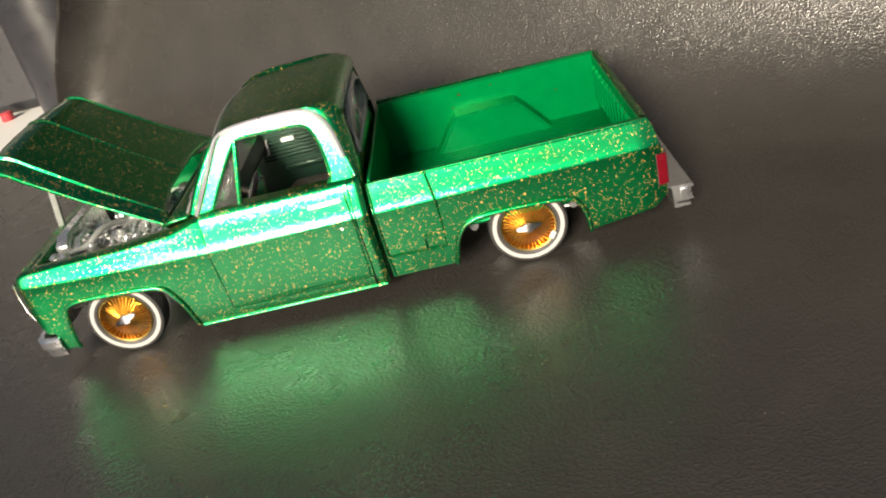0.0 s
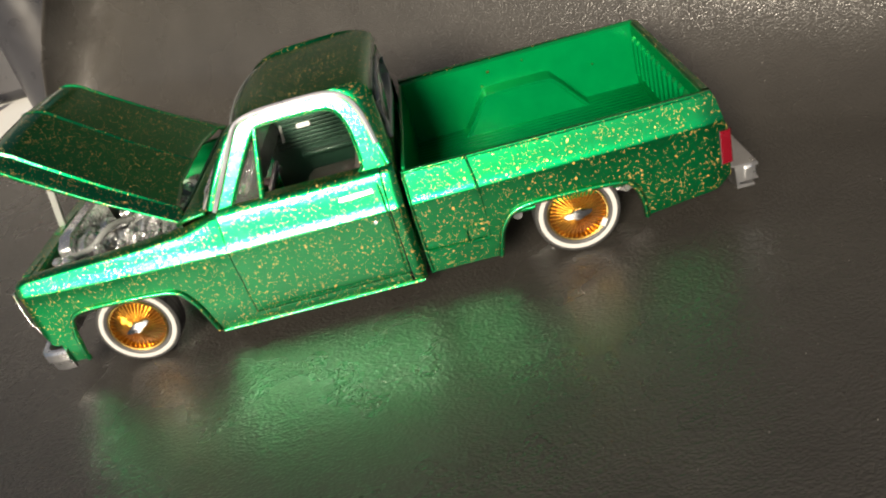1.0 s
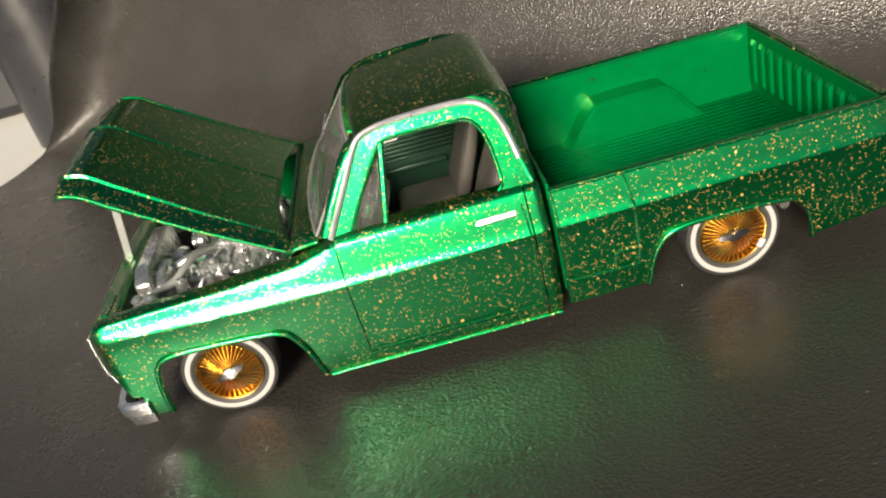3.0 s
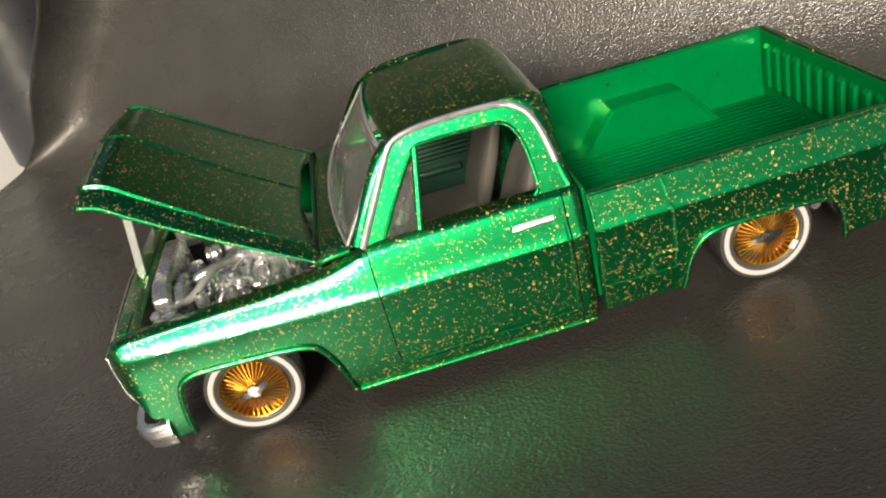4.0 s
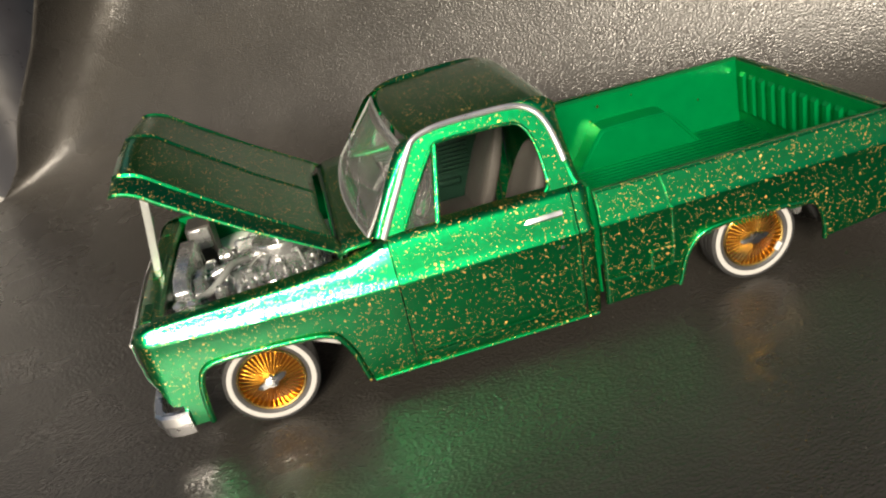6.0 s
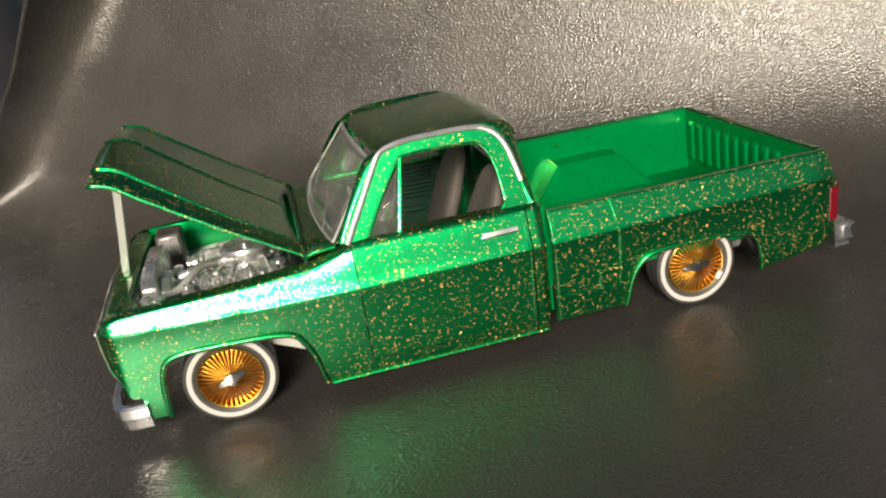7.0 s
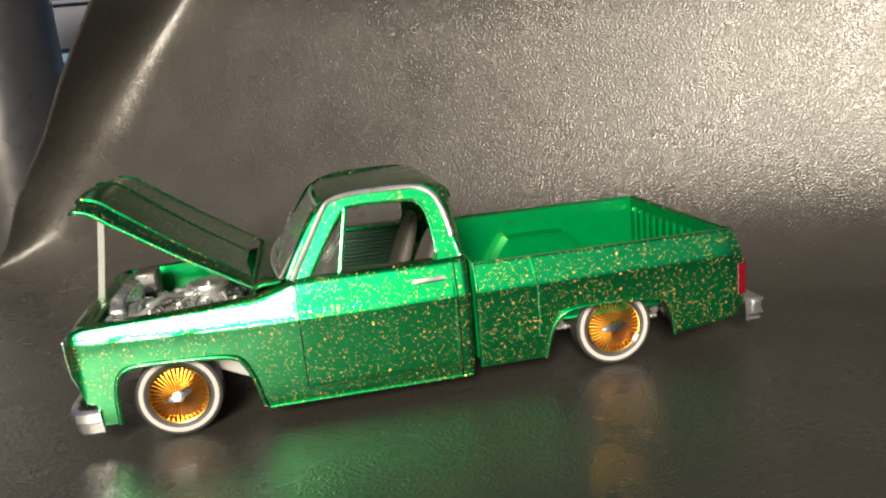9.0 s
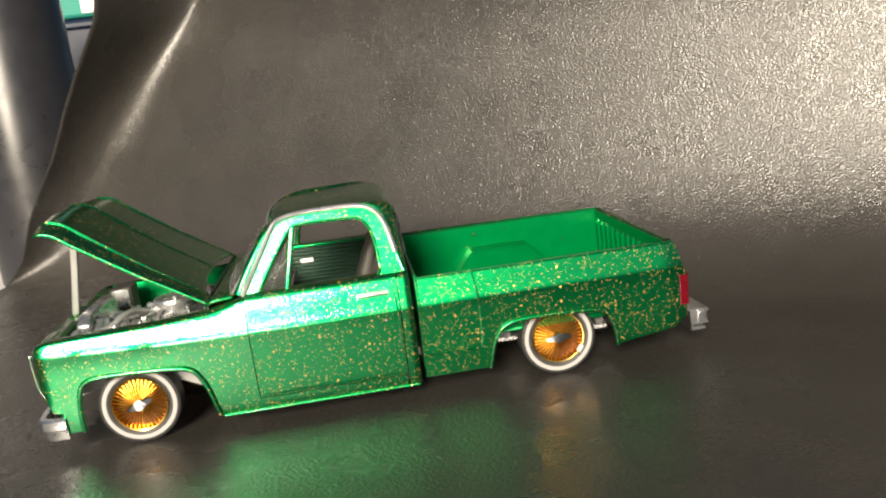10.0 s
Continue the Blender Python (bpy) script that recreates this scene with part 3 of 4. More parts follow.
    part("cowl", bm, GREEN, truck, solid=0.8)
    bm = bmesh.new()
    box(bm, 22.4, 23.0, -31.5, 31.5, 18, 37.2)
    part("firewall", bm, "interior_green", truck)


plain("clear_rim", (0.24, 0.25, 0.245), 0.2, 0.1, 500, 0.15, 0.1)
build_cab()


# ---- door and bed trim ----
def side_line(name, pts, side, parent, r=0.42, mat=GREEN, out=0.4):
    bm = bmesh.new()
    line = resample([(x, 0, z) for x, z in pts], 24)
    tube(bm, [(p.x, side * (section(p.x, p.z, 38.5) + out), p.z) for p in line], r, 6)
    return part(name, bm, mat, parent)


for ob in [o for o in truck.children if o.name.split(".")[0] == "door"]:
    s = -1 if min(v.co.y for v in ob.data.vertices) < 0 else 1
    bm = bmesh.new()
    loft(bm, [[(x, s * (35.2 + o), z) for o, z in ((-0.4, 32.2), (0.7, 32.3), (1.1, 33.0), (0.7, 33.8), (-0.4, 33.9))] for x in (62.6, 63.0)] +
         [[(x, s * (35.2 + o), z + 0.02 * (x - 63)) for o, z in ((-0.4, 32.2), (1.0, 32.2), (1.5, 33.0), (1.0, 33.8), (-0.4, 33.9))] for x in (64.2, 67, 70.5, 71.6, 71.9)], False)
    part("door_handle", bm, "bumper_chrome", ob, "chrome door handle")
    bm = bmesh.new()
    lathe(bm, [(0.0, s * 0.5), (0.45, s * 0.45), (0.6, 0.0)], (70.4, s * 37.3, 25.9), "y", 12)
    part("door_lock", bm, "chrome", ob, "small chrome lock")
    side_line("door_seam", [(73.5, 8.9), (74.0, 27), (73.4, 35)], s, ob, 0.2)
    side_line("door_bottom_seam", [(34.6, 9.3), (73.4, 9.2)], s, ob, 0.2)

for ob in [o for o in truck.children if o.name.split(".")[0] == "bed_side"]:
    s = -1 if min(v.co.y for v in ob.data.vertices) < 0 else 1
    side_line("bed_seam", [(95.4, 36.0), (96.6, 28.0), (96.6, 20), (96.3, 13.2)], s, ob, 0.36, GREEN, 0.24)
    side_line("step_line", [(80.0, 13.4), (96.3, 13.0)], s, ob)
    side_line("front_edge", [(79.9, 36.0), (80.0, 28.0), (80.2, 7)], s, ob, 0.25)
    side_line("top_edge", [(79.9, 35.7), (153.5, 35.1)], s, ob, 0.22)
    side_line("fuel_door", [(91.0, 13.2), (91.0, 17.2), (91.5, 17.7), (95.8, 17.8), (96.3, 17.4)], s, ob)
    bm = bmesh.new()
    loft(bm, [[(155.6 + dx, s * (section(156, z, 38) + o - dx * 0.12), z) for dx, o in ((0, -0.8), (0.0, 0.3), (1.6, 0.35), (2.9, 0.1), (3.0, -2.6))] for z in (16.2, 16.6, 21, 24.7, 25.2)], False, False)
    part("tail_light", bm, "red_lens", ob, "dark red tail light", bevel=0.25)
    bm = bmesh.new()
    tube(bm, [(155.6 + dx, s * (section(156, z, 38) + o), z) for dx, o, z in ((0, 0.15, 16.0), (0, 0.15, 25.4), (3.0, -1.0, 25.4))], 0.14, 6)
    part("lamp_bezel", bm, "dark_plastic", ob)


# ---- bed ----
def build_bed():
    bm = bmesh.new()
    n = 27
    for k in range(n):
        y0 = -31 + 62 * k / n
        y1 = y0 + 62 / n
        m0, m1 = y0 + 0.5, y1 - 0.5
        loft(bm, [[(x, y0, 15.6), (x, m0, 15.7), (x, m0 + 0.2, 16.1), (x, m1 - 0.2, 16.1), (x, m1, 15.7), (x, y1, 15.6)] for x in (80.2, 153)], closed=False)
    part("bed_floor", bm, BEDGREEN, truck, "ribbed green bed floor", solid=0.8)
    for s in (-1, 1):
        bm = bmesh.new()
        loft(bm, [[(x, s * 31.0, 15.6), (x, s * 31.3, 25), (x, s * 31.9, 35.0), (x, s * 33.6, 35.5)] for x in (80.2, 100, 130, 153.6)], closed=False)
        part("bed_inner_wall", bm, BEDGREEN, truck)
        bm = bmesh.new()
        prof = smooth_line([(95.5, 0, 15.6), (97.0, 0, 16.2), (104.2, 0, 26.6), (105.6, 0, 27.6), (124.5, 0, 27.6), (126.5, 0, 26.8), (135.0, 0, 16.3), (136.2, 0, 15.6)], 1)
        loft(bm, [[(p.x, s * 31.4, p.z + 0.3) for p in prof], [(p.x, s * 24.2, p.z) for p in prof], [(p.x + (0.5 if p.x < 115 else -0.5), s * 23.5, max(15.6, p.z - 0.6)) for p in prof],
                  [(p.x, s * 23.4, 15.6) for p in prof]], closed=False)
        tube(bm, [(p.x, s * 24.0, p.z - 0.1) for p in prof], 0.45, 6)
        part("wheel_tub", bm, BEDGREEN, truck, sharp=30)
    for x, z, r in ((107.5, 32.2, 0.5), (104.6, 28.2, 0.38), (118.5, 33.0, 0.3), (139.5, 26.0, 0.32)):
        bm = bmesh.new()
        lathe(bm, [(0, -0.12), (r * 0.8, -0.1), (r, 0.0), (r * 0.8, 0.06)], (x, 31.12 + (z - 25) * 0.06, z), "y", 6)
        part("gold_flake", bm, "gold_plate", truck, "loose gold flake", flat=True)
    bm = bmesh.new()
    box(bm, 79.7, 80.5, -31.5, 31.5, 8, 35.6)
    part("bed_front_wall", bm, BEDGREEN, truck, bevel=0.2)
    # tailgate
    bm = bmesh.new()
    loft(bm, [[(x, y, z) for x, z in ((153.2, 15.6), (153.2, 35.0), (153.7, 35.5), (155.0, 35.5), (155.8, 34.2), (157.0, 28), (157.6, 25), (157.6, 14), (156.2, 12.5))] for y in (-32.2, -20, 0, 20, 32.2)], closed=False)
    gate = part("tailgate", bm, GREEN, truck)
    bm = bmesh.new()
    box(bm, 152.85, 153.15, -31.6, 31.6, 15.7, 35.1)
    part("gate_liner", bm, BEDGREEN, gate, "plain green inner face")
    bm = bmesh.new()
    loft(bm, [[(153.0, -1.5, 19.2), (152.0, -0.9, 20.2), (152.0, 0.9, 20.2), (153.0, 1.5, 19.2)], [(153.0, -1.5, 32.2), (152.0, -0.9, 31.0), (152.0, 0.9, 31.0), (153.0, 1.5, 32.2)]], True, True)
    first = part("rib", bm, BEDGREEN, gate, sharp=20)
    for k in range(12):
        o = first if k == 0 else first.copy()
        if k:
            scene.collection.objects.link(o)
        o.location = (0, (-27.5 + 5.0 * k) * MM, 0)


build_bed()


# ---- hood ----
def build_hood():
    bm = bmesh.new()
    half = [(0.0, 0.9), (0.35, 0.84), (0.8, 0.36), (12, 0.25), (24.9, 0.0), (25.15, 0.4), (25.4, 0.5), (25.65, 0.35), (25.9, -0.2), (28.2, -0.9), (29.8, -1.5), (30.4, -2.0), (30.6, -2.7)]
    rows = []
    for k in range(40):
        length = 50.3 * k / 39
        w = (33.8 - 2.4 * length / 50.3) / 30.6
        rise, crown = interp(length, [(0, -0.5), (20, 0.3), (40, 1.9), (49, 3.0)]), interp(length, [(0, 0.4), (20, 0.4), (50, 1.6)])
        drop = -2.4 * max(0.0, (length - 42.5) / 6.5) ** 2.2
        flat = interp(length, [(0, 0.45), (20, 0.75), (40, 1.0)])
        sec = [(-y * w, z * flat) for y, z in reversed(half)] + [(y * w, z * flat) for y, z in half[1:]]
        back = [4.2 * max(0.0, 1 - length / 16) * min(1.0, max(0.0, (30 - abs(y)) / 5)) for y, z in sec]
        rows.append([(-length - b + 1.3 * (y / 31) ** 2 * max(0, (length - 30) / 19), y, z + rise + crown * (1 - (y / 31) ** 2) + drop * (1 - 0.35 * (abs(y) / 31) ** 2)) for (y, z), b in zip(sec, back)])
    loft(bm, rows, closed=False)
    bmesh.ops.rotate(bm, cent=(0, 0, 0), matrix=Matrix.Rotation(radians(30.6), 3, "Y"), verts=bm.verts)
    bmesh.ops.translate(bm, vec=(24.2, 1.6, 37.7), verts=bm.verts)
    hood = part("hood", bm, GREEN, truck, "raised green engine hood", solid=0.7, sharp=24)
    bm = bmesh.new()
    loft(bm, [[(x + dx, y, z) for dx, y in ((-1.0, -2.6), (1.0, -2.6), (1.0, -1.2), (-1.0, -1.2))] for x, z in ((-21.6, 32.5), (-19.6, 44), (-17.6, 56.8))], True, True)
    part("hood_prop", bm, "clear_rim", truck, "pale straight hood prop", bevel=0.2)


build_hood()


# ---- nose and bumpers ----
def build_nose():
    bm = bmesh.new()
    prof = [(-25.0, 29.5), (-24.8, 30.8), (-24.0, 31.8), (-21.0, 32.4), (-19.4, 32.3), (-18.8, 31.6), (-18.8, 28)]
    loft(bm, [[(x + 0.9 * (abs(y) / 31) ** 3, y, z) for x, z in prof] for y in (-31.5, -30, -20, -8, 8, 20, 30, 31.5)], closed=False)
    part("header_panel", bm, GREEN, truck, solid=0.8)
    bm = bmesh.new()
    for y0, y1 in ((-30, -21), (-7, 7), (21, 30)):
        box(bm, -22.6, -20.2, y0, y1, 32.2, 32.6)
    part("header_step", bm, GREEN, truck, bevel=0.2)
    bm = bmesh.new()
    edge = [(-25.2, -33.0, 29.4), (-25.0, -33.7, 26), (-24.4, -34.2, 21), (-22.6, -34.4, 16.5), (-21.6, -34.6, 13.2)]
    tube(bm, edge, 0.22, 8)
    tube(bm, [(x, -y, z) for x, y, z in edge], 0.36, 8)
    tube(bm, [(-25.3, -32.9, 29.5), (-26.0, 0, 30.2), (-25.3, 32.9, 29.5)], 0.3, 8)
    tube(bm, [(-21.6, -34.2, 13.4), (-22.4, 0, 13.2), (-21.6, 34.2, 13.4)], 0.3, 8)
    grille = part("grille_surround", bm, "chrome", truck, "thin chrome grille surround")
    bm = bmesh.new()
    loft(bm, [[(-24.6, y, 29.4), (-23.6, y, 20), (-20.9, y, 13.4)] for y in (-33, 0, 33)], closed=False)
    part("grille_back", bm, "silver_plastic", grille, solid=0.6)
    # front bumper, wrapped round the corners
    bm = bmesh.new()
    line = [(-18.6, -36.6), (-22.0, -36.6), (-24.6, -35.8), (-26.2, -33.6), (-27.0, -28), (-27.4, 0), (-27.0, 28), (-26.2, 33.6), (-24.6, 35.8), (-22.0, 36.6), (-18.6, 36.6)]
    rings = []
    for i, (x, y) in enumerate(line):
        a, b = line[max(0, i - 1)], line[min(len(line) - 1, i + 1)]
        d = Vector((b[0] - a[0], b[1] - a[1], 0)).normalized()
        nrm = Vector((-d.y, d.x, 0))
        if nrm.dot(Vector((x + 5, y, 0))) < 0:
            nrm = -nrm
        ring = []
        for o, z in ((-1.6, 12.0), (-0.2, 12.0), (0.35, 11.4), (0.4, 9.2), (-0.3, 8.6), (-0.7, 6.0), (-1.4, 5.4), (-1.8, 5.6)):
            p = Vector((x, y, 0)) + nrm * o
            ring.append((p.x, p.y, z))
        rings.append(ring)
    loft(bm, rings, True, True)
    part("front_bumper", bm, "bumper_chrome", truck, "wrap-round chrome front bumper", sharp=30)
    # rear step bumper
    bm = bmesh.new()
    prof = [(157.8, 13.6), (164.4, 13.5), (165.2, 13.1), (165.3, 12.6), (164.5, 12.3), (164.5, 9.5), (165.0, 9.2), (165.0, 8.7), (160.4, 8.6), (160.2, 8.0), (164, 7.7), (164.0, 7.0), (159.6, 6.9), (159.4, 13.0)]
    loft(bm, [[(x, y, z) for x, z in prof] for y in (-33.0, -32.4, 32.4, 33.0)], True, True)
    bumper = part("rear_bumper", bm, "bumper_chrome", truck, "chrome step bumper", sharp=30)
    for s in (-1, 1):
        bm = bmesh.new()
        box(bm, 161.6, 163.8, s * 33.0, s * 33.5, 9.3, 12.6)
        part("bumper_end", bm, "bumper_chrome", bumper, bevel=0.2)


build_nose()


# ---- chassis ----
def build_chassis():
    for s in (-1, 1):
        bm = bmesh.new()
        tube(bm, smooth_line([(-22, s * 15, 12), (-8, s * 16, 16), (10, s * 17, 15), (24, s * 18, 9.5), (90, s * 18, 9.5), (106, s * 17, 12.2), (132, s * 17, 12.2), (150, s * 16, 11)], 2), 2.0, 6)
        part("frame_rail", bm, "silver_plastic", truck, "silver plastic frame rail")
        bm = bmesh.new()
        prof = smooth_line([(-19, 0, 14), (-15.5, 0, 21), (-9, 0, 24.5), (7, 0, 24.5), (15, 0, 23), (20.5, 0, 16.5), (23.5, 0, 9.0)], 2)
        loft(bm, [[(p.x, s * 33.8, p.z) for p in prof], [(p.x, s * 30, p.z + 0.6) for p in prof], [(p.x, s * 20, p.z) for p in prof]], closed=False)
        part("front_wheel_well", bm, "pale_plastic", truck, "silver plastic inner wing", solid=0.6)
        bm = bmesh.new()
        low = [(-17, 14.5), (-10, 15.5), (0, 16.0), (7, 15.4), (11, 14.2), (15, 12.3), (20, 9.8), (23.5, 9.0)]
        loft(bm, [[(x, s * 25.6, z), (x, s * 25.0, (z + 23) / 2), (x, s * 24.2, 23.6)] for x, z in low], closed=False)
        part("inner_wing", bm, "pale_plastic", truck, "pale plastic inner wing panel", solid=0.5)
        bm = bmesh.new()
        prof = smooth_line([(98, 0, 10), (102, 0, 18), (108, 0, 22.5), (129, 0, 22.5), (134, 0, 18), (138, 0, 10)], 2)
        loft(bm, [[(p.x, s * 33.8, p.z) for p in prof], [(p.x, s * 24.6, p.z) for p in prof]], closed=False)
        part("rear_wheel_well", bm, "dark_plastic", truck, solid=0.6)
        for x in (104.0, 132.5):
            bm = bmesh.new()
            tube(bm, [(x, s * 24, 13), (x + 0.6, s * 29, 13.4)], 1.3, 10)
            part("shock_mount", bm, "silver_plastic", truck)
        bm = bmesh.new()
        box(bm, 24, 76, s * 31.5, s * 33.5, 6.0, 9.0)
        part("inner_sill", bm, "dark_plastic", truck, bevel=0.3)
        bm = bmesh.new()
        tube(bm, [(-9, s * 22, 17), (-2, s * 26, 12), (4, s * 22, 8.5)], 1.2, 8)
        part("control_arm", bm, "silver_plastic", truck)
    for x, z in ((0, 11.1), (119.4, 11.1)):
        bm = bmesh.new()
        tube(bm, [(x, -27, z), (x, 27, z)], 1.6, 12)
        part("axle", bm, "silver_plastic", truck)
    bm = bmesh.new()
    box(bm, 24, 77, -31, 31, 9.0, 10.4)
    part("cab_floor", bm, "dark_plastic", truck, bevel=0.3)
    bm = bmesh.new()
    tube(bm, smooth_line([(25, -9, 7), (70, -9, 6.5), (100, -12, 7), (138, -19, 8.5)], 2), 1.3, 8)
    part("exhaust_pipe", bm, "silver_plastic", truck)


build_chassis()


# ---- engine bay ----
def build_engine():
    for s in (-1, 1):
        bm = bmesh.new()
        loft(bm, [[(x, s * 32.8, interp(x, [(-20, 32.9), (10, 33.9), (22, 34.9)])), (x, s * 30.2, interp(x, [(-20, 32.8), (10, 33.7), (22, 34.7)])), (x, s * 29.9, 31), (x, s * 29.0, 21)] for x in (-19, -8, 4, 14, 22)], closed=False)
        part("fender_apron", bm, BEDGREEN if s > 0 else GREEN, truck, solid=0.5)
    engine = new("engine")
    engine.parent = truck
    engine["label"] = "silver plastic engine"
    bm = bmesh.new()
    box(bm, -6, 20, -9, 9, 12, 25)
    part("engine_block", bm, "silver_plastic", engine, bevel=1.0)
    for s in (-1, 1):
        bm = bmesh.new()
        box(bm, -4, 18, -3.2, 3.2, -2, 2.4)
        bmesh.ops.rotate(bm, cent=(0, 0, 0), matrix=Matrix.Rotation(radians(-s * 38), 3, "X"), verts=bm.verts)
        bmesh.ops.translate(bm, vec=(0, s * 11, 26.5), verts=bm.verts)
        part("valve_cover", bm, "silver_plastic", engine, bevel=0.9)
        for k in range(5):
            bm = bmesh.new()
            tube(bm, [(-2 + 4.4 * k, s * 12.5, 28.6), (-1.5 + 4.4 * k, s * 17, 25.5), (-1 + 4.4 * k, s * 17.5, 21)], 0.9, 8)
            part("exhaust_runner", bm, "silver_plastic", engine)
        for k in range(4):
            bm = bmesh.new()
            tube(bm, smooth_line([(-1 + 5 * k, s * 14, 27.8), (1 + 4 * k, s * 10.5, 31.0), (6 + 2 * k, s * 5, 31.5), (16, s * 2, 30)], 2), 0.35, 6)
            part("ignition_lead", bm, "clear_rim", engine)
    bm = bmesh.new()
    box(bm, -3, 17, -6.5, 6.5, 25, 28.5)
    part("intake_manifold", bm, "silver_plastic", engine, bevel=0.8)
    bm = bmesh.new()
    lathe(bm, [(0.0, 34.0), (0.7, 34.0), (0.8, 33.2), (3.4, 33.0), (4.4, 33.3), (5.3, 33.9), (6.1, 33.8), (6.4, 33.2), (6.4, 32.4), (6.0, 32.2), (6.0, 30.4), (6.5, 30.2), (6.4, 29.6), (3, 28.4)], (8.5, -4.5, 0.2), "z", 40)
    part("air_cleaner", bm, "silver_plastic", engine, "round silver air cleaner", sharp=30)
    bm = bmesh.new()
    tube(bm, smooth_line([(2.5, -6, 31), (-2, -9, 31.6), (-6.5, -10, 31.0), (-9, -10, 30)], 2), 1.3, 10)
    part("air_snorkel", bm, "silver_plastic", engine)
    bm = bmesh.new()
    lathe(bm, [(0, -10.6), (5.5, -10.6), (6.2, -10.0), (6.2, -8.2), (5.4, -8.0), (5.4, -9.6), (1.2, -9.6), (1.0, -7)], (0, -3, 25), "x", 32)
    part("fan_shroud", bm, "silver_plastic", engine, "round fan shroud")
    for k in range(6):
        a = math.pi * k / 3
        bm = bmesh.new()
        c, s = math.cos(a), math.sin(a)
        loft(bm, [[(-8.6, -3 + c * r - s * w, 25 + s * r + c * w), (-7.8, -3 + c * r + s * w, 25 + s * r - c * w), (-8.0, -3 + c * r + s * w, 25 + s * r - c * w)] for r, w in ((0.8, 0.5), (4.8, 1.2))], True, True)
        part("fan_blade", bm, "silver_plastic", engine)
    bm = bmesh.new()
    loft(bm, [[(x, y, z) for y, z in ((-21, 14), (-21, 33), (-17, 35.2), (5, 35.2), (9, 33), (9, 14))] for x in (-16.0, -12.0)], True, True)
    part("radiator", bm, "silver_plastic", engine, "silver radiator with rounded tank", bevel=0.6)
    bm = bmesh.new()
    loft(bm, [[(x, y, z) for y, z in ((-20, 16), (-20, 31), (-17, 33.0), (-10, 33.0), (-8.5, 31), (-8.5, 16))] for x in (-12.0, -9.2)], True, True)
    part("shroud_box", bm, "silver_plastic", engine, bevel=0.5)
    bm = bmesh.new()
    box(bm, -15.5, -8.8, 13.5, 22.5, 20, 35.0)
    part("battery", bm, "grey_seat", engine, "dark grey battery", bevel=0.5)
    bm = bmesh.new()
    box(bm, -14.8, -9.4, 12.7, 13.6, 29.0, 34.6)
    part("battery_label", bm, "silver_plastic", engine, bevel=0.2)
    bm = bmesh.new()
    tube(bm, smooth_line([(-13.8, -22.5, 30.3), (-11, -20.5, 30.2), (-7.5, -18.5, 30.6), (-4.5, -16.5, 32.8), (-2, -12, 33.2), (0.5, -8, 31.5)], 3), 0.95, 10)
    part("radiator_hose", bm, "clear_rim", engine, "pale radiator hose")
    for cx, cy in ((-14.4, -25.6), (-11.4, -26.0)):
        bm = bmesh.new()
        prof = []
        for k in range(7):
            prof += [(1.1, 24 + k * 1.35), (1.6, 24.4 + k * 1.35), (1.6, 24.8 + k * 1.35), (1.1, 25.2 + k * 1.35)]
        lathe(bm, prof + [(0.8, 33.6), (0, 33.7)], (cx, cy, -0.6), "z", 16)
        part("hydraulic_coil", bm, "silver_plastic", engine, "ribbed silver canister")
    for cx, cy, cz, r in ((-6.5, -11, 27.5, 2.2), (-6.5, 6, 28, 2.4), (-5.5, -15.5, 24, 2.4)):
        bm = bmesh.new()
        lathe(bm, [(0, -1.6), (r * 0.5, -1.6), (r, -1.0), (r, -0.5), (r * 0.8, 0), (r, 0.5), (r, 1.4), (r * 0.6, 2.0), (0, 2.4)], (cx, cy, cz), "x", 20)
        part("pulley", bm, "silver_plastic", engine)
    bm = bmesh.new()
    tube(bm, [(17, 6, 28), (17, 6, 33.5)], 1.8, 12)
    part("distributor", bm, "silver_plastic", engine)
    bm = bmesh.new()
    loft(bm, [[(x, y, z) for y, z in ((-26, 22), (-26, 30), (-22, 31), (-21, 22))] for x in (10, 20)], True, True)
    part("heater_box", bm, "silver_plastic", engine, bevel=0.6)
    for k in range(4):
        bm = bmesh.new()
        tube(bm, [(10.5 + k * 2.2, -26.2, 31.0), (10.5 + k * 2.2, -21.5, 31.8)], 0.6, 8)
        part("heater_fin", bm, "silver_plastic", engine)


def build_engine_trim():
    rnd = random.Random(5)
    engine = [o for o in truck.children if o.name == "engine"][0]
    for k in range(14):
        x0, y0 = rnd.uniform(-6, 14), rnd.uniform(-22, -8)
        x1, y1 = x0 + rnd.uniform(-6, 6), y0 + rnd.uniform(-6, 8)
        z0 = rnd.uniform(25, 30)
        bm = bmesh.new()
        tube(bm, smooth_line([(x0, y0, z0), ((x0 + x1) / 2, (y0 + y1) / 2, z0 + rnd.uniform(1.5, 4)), (x1, y1, z0 + rnd.uniform(-3, 1))], 2), rnd.uniform(0.3, 0.6), 8)
        part("engine_pipe", bm, "silver_plastic", engine)
    for k in range(10):
        x, y, r = rnd.uniform(-8, 16), rnd.uniform(-24, -10), rnd.uniform(0.9, 1.7)
        bm = bmesh.new()
        lathe(bm, [(0, 2.2), (r * 0.5, 2.2), (r * 0.6, 1.5), (r, 1.3), (r, -2.5)], (x, y, rnd.uniform(26.5, 30)), "z", 6 + 6 * (k % 2))
        part("engine_fitting", bm, "silver_plastic", engine, flat=k % 2 == 0)


build_engine()
build_engine_trim()


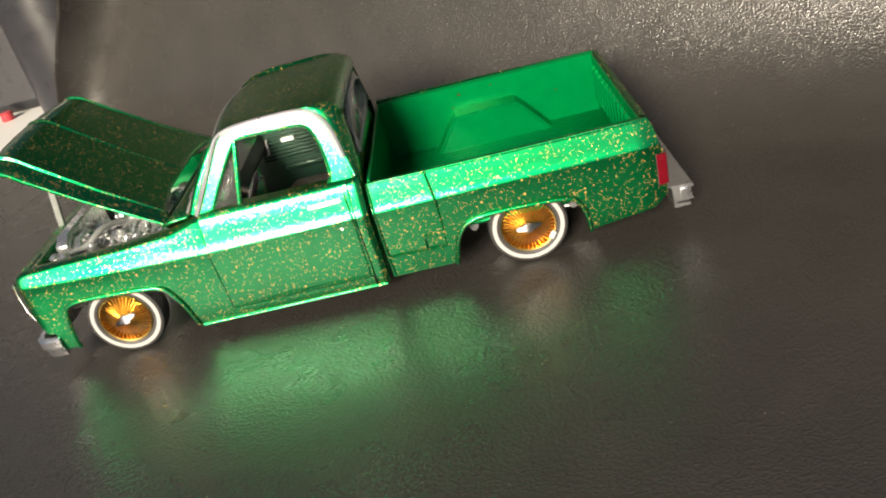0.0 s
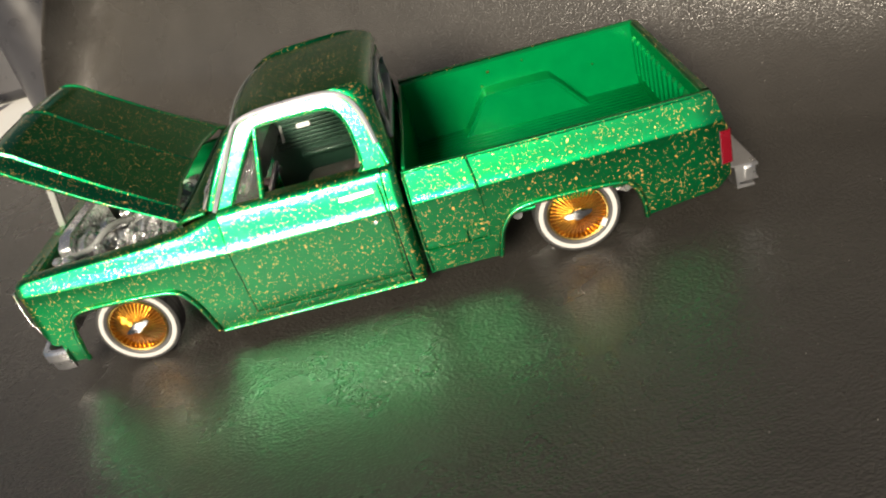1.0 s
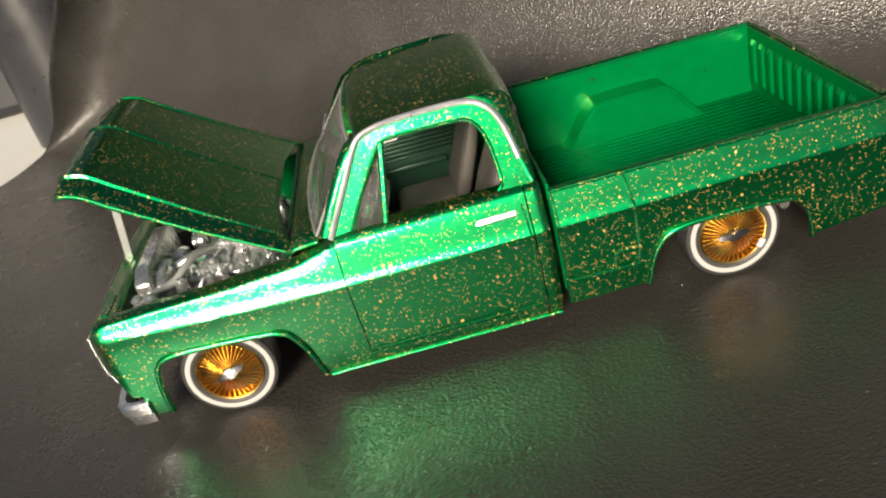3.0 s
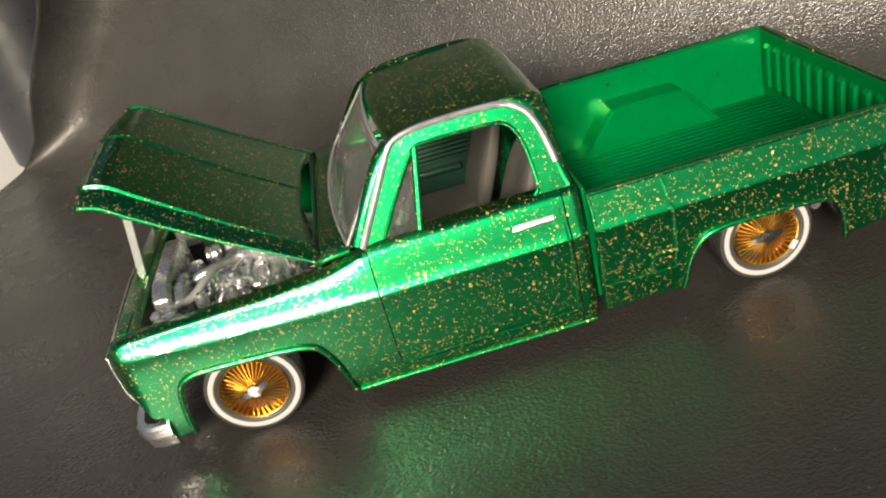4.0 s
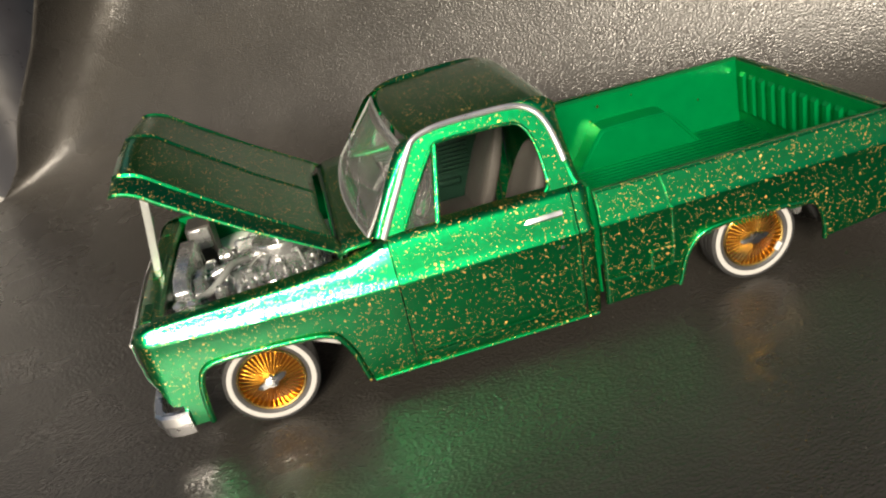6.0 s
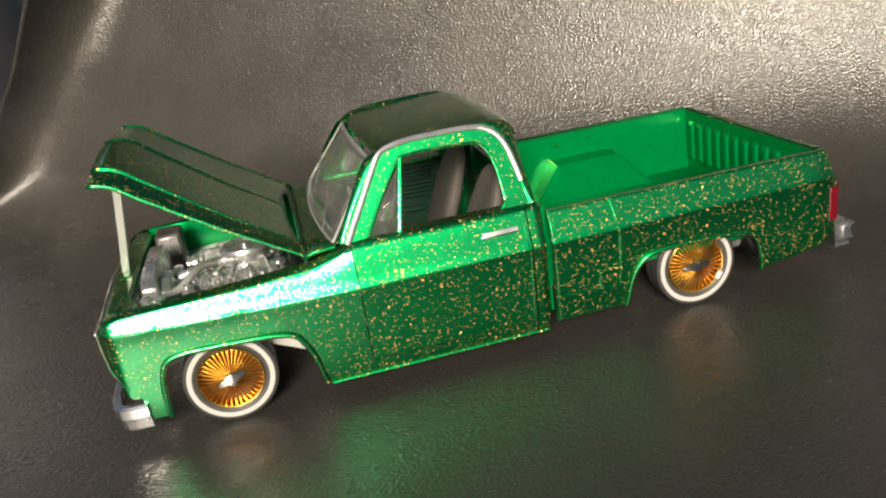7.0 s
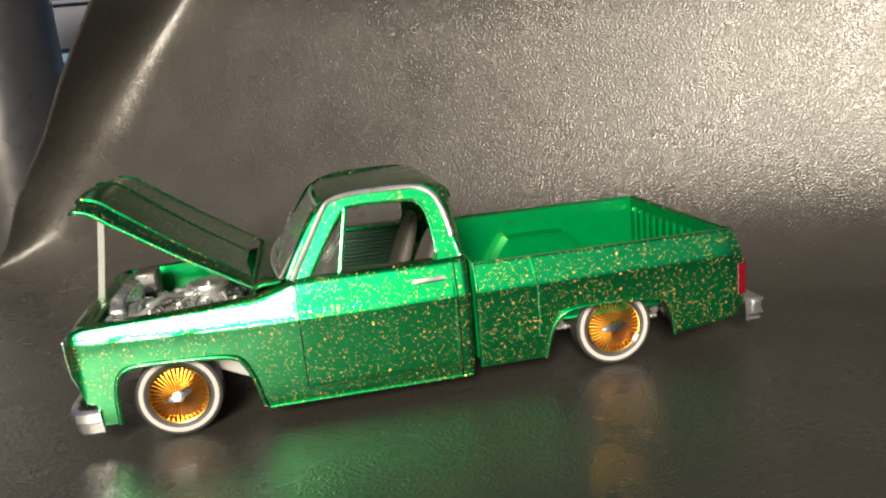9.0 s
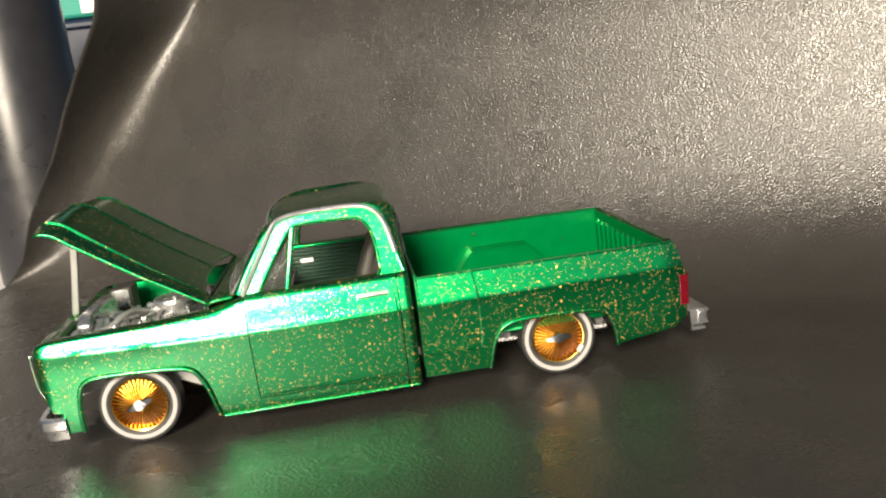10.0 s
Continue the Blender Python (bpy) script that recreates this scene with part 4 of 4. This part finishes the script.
# ---- interior ----
def build_seat(y, x0):
    seat = new("bucket_seat")
    seat.parent = truck
    seat["label"] = "dark grey bucket seat"
    bm = bmesh.new()
    rings = []
    for f, w, t in ((0, 9.2, 2.2), (0.12, 9.8, 2.7), (0.55, 9.6, 2.6), (0.8, 8.0, 2.2), (0.94, 6.2, 1.7), (1.0, 4.2, 0.8)):
        cx, cz = x0 + 9.5 * f, 18 + 25 * f
        ring = []
        for k in range(28):
            a = 2 * math.pi * k / 28
            ca, sa = math.cos(a), math.sin(a)
            px, py = -math.copysign(abs(ca) ** 0.6, ca) * t, math.copysign(abs(sa) ** 0.6, sa) * w
            if px < 0:
                px += 0.8 * (1 - (py / w) ** 2) + (0.12 if k % 2 else 0)
            ring.append((cx + px, y + py, cz + px * -0.2))
        rings.append(ring)
    loft(bm, rings, True, True)
    part("backrest", bm, "grey_seat", seat)
    bm = bmesh.new()
    rings = []
    for f, w in ((0, 6.5), (0.1, 8.2), (0.8, 8.6), (1.0, 8.0)):
        x = x0 - 16.5 + 17.5 * f
        ring = []
        for k in range(24):
            a = 2 * math.pi * k / 24
            ca, sa = math.cos(a), math.sin(a)
            ring.append((x, y + math.copysign(abs(ca) ** 0.5, ca) * w, 17.5 + math.copysign(abs(sa) ** 0.6, sa) * (2.6 if f > 0 else 1.6) + (0.12 if k % 2 else 0)))
        rings.append(ring)
    loft(bm, rings, True, True)
    part("seat_cushion", bm, "grey_seat", seat)


def build_interior():
    build_seat(-15, 64.5)
    build_seat(15.5, 62.5)
    bm = bmesh.new()
    box(bm, 44, 62, -4, 4, 11, 18.5)
    part("console", bm, "grey_seat", truck, bevel=0.8)
    bm = bmesh.new()
    loft(bm, [[(31, y, 37.0), (35, y, 37.4), (38.5, y, 36.2), (39.5, y, 32), (37, y, 28), (33, y, 26)] for y in (-30, -18, 0, 18, 30)], closed=False)
    part("dashboard", bm, "dark_plastic", truck, solid=0.6)
    wheel_ob = new("steering_wheel")
    wheel_ob.parent = truck
    bm = bmesh.new()
    tube(bm, [(0, 5.6 * math.cos(2 * math.pi * k / 32), 5.6 * math.sin(2 * math.pi * k / 32)) for k in range(33)], 0.5, 8)
    part("wheel_ring", bm, "dark_plastic", wheel_ob)
    bm = bmesh.new()
    for a in (0.5, 2.6, 4.7):
        tube(bm, [(0.8, 0, 0), (0, 5.4 * math.cos(a), 5.4 * math.sin(a))], 0.4, 6)
    tube(bm, [(6, 0, 0), (0.4, 0, 0)], 1.1, 10)
    part("wheel_spokes", bm, "grey_seat", wheel_ob)
    wheel_ob.matrix_basis = pose(0.0440, -0.0155, 0.0338, 0, -28, 180)
    bm = bmesh.new()
    tube(bm, [(40, -7, 30), (44.5, -5.5, 33.6)], 0.3, 6)
    lathe(bm, [(0, 0.6), (0.6, 0.3), (0.6, -0.3), (0, -0.6)], (44.7, -5.4, 33.8), "z", 10)
    part("shift_lever", bm, "chrome", truck, "chrome shift lever")
    for s in (-1, 1):
        bm = bmesh.new()
        box(bm, 34, 72, s * 31.2, s * 32.2, 10, 36.8)
        panel_ob = part("door_card", bm, "interior_green", truck, "dark green ribbed door card", bevel=0.2)
        for k in range(9):
            bm = bmesh.new()
            box(bm, 37.0, 66, s * 29.9, s * 31.2, 24.9 + k * 1.3, 25.6 + k * 1.3)
            part("card_rib", bm, "interior_green", panel_ob, bevel=0.15)
        bm = bmesh.new()
        box(bm, 45.2, 49.8, s * 29.2, s * 30.4, 31.4, 32.9)
        part("inner_handle", bm, "pale_plastic", panel_ob, "chrome inner handle", bevel=0.3)
        bm = bmesh.new()
        tube(bm, [(40.0, s * 30.8, 33.2), (40.2, s * 29.4, 32.9), (39.9, s * 29.2, 29.0), (39.9, s * 28.2, 28.8)], 0.5, 6)
        part("window_crank", bm, "pale_plastic", panel_ob, "chrome window crank")
        bm = bmesh.new()
        box(bm, 44, 62, s * 28.6, s * 31.2, 21.6, 23.2)
        part("armrest", bm, "interior_green", panel_ob, bevel=0.4)


build_interior()
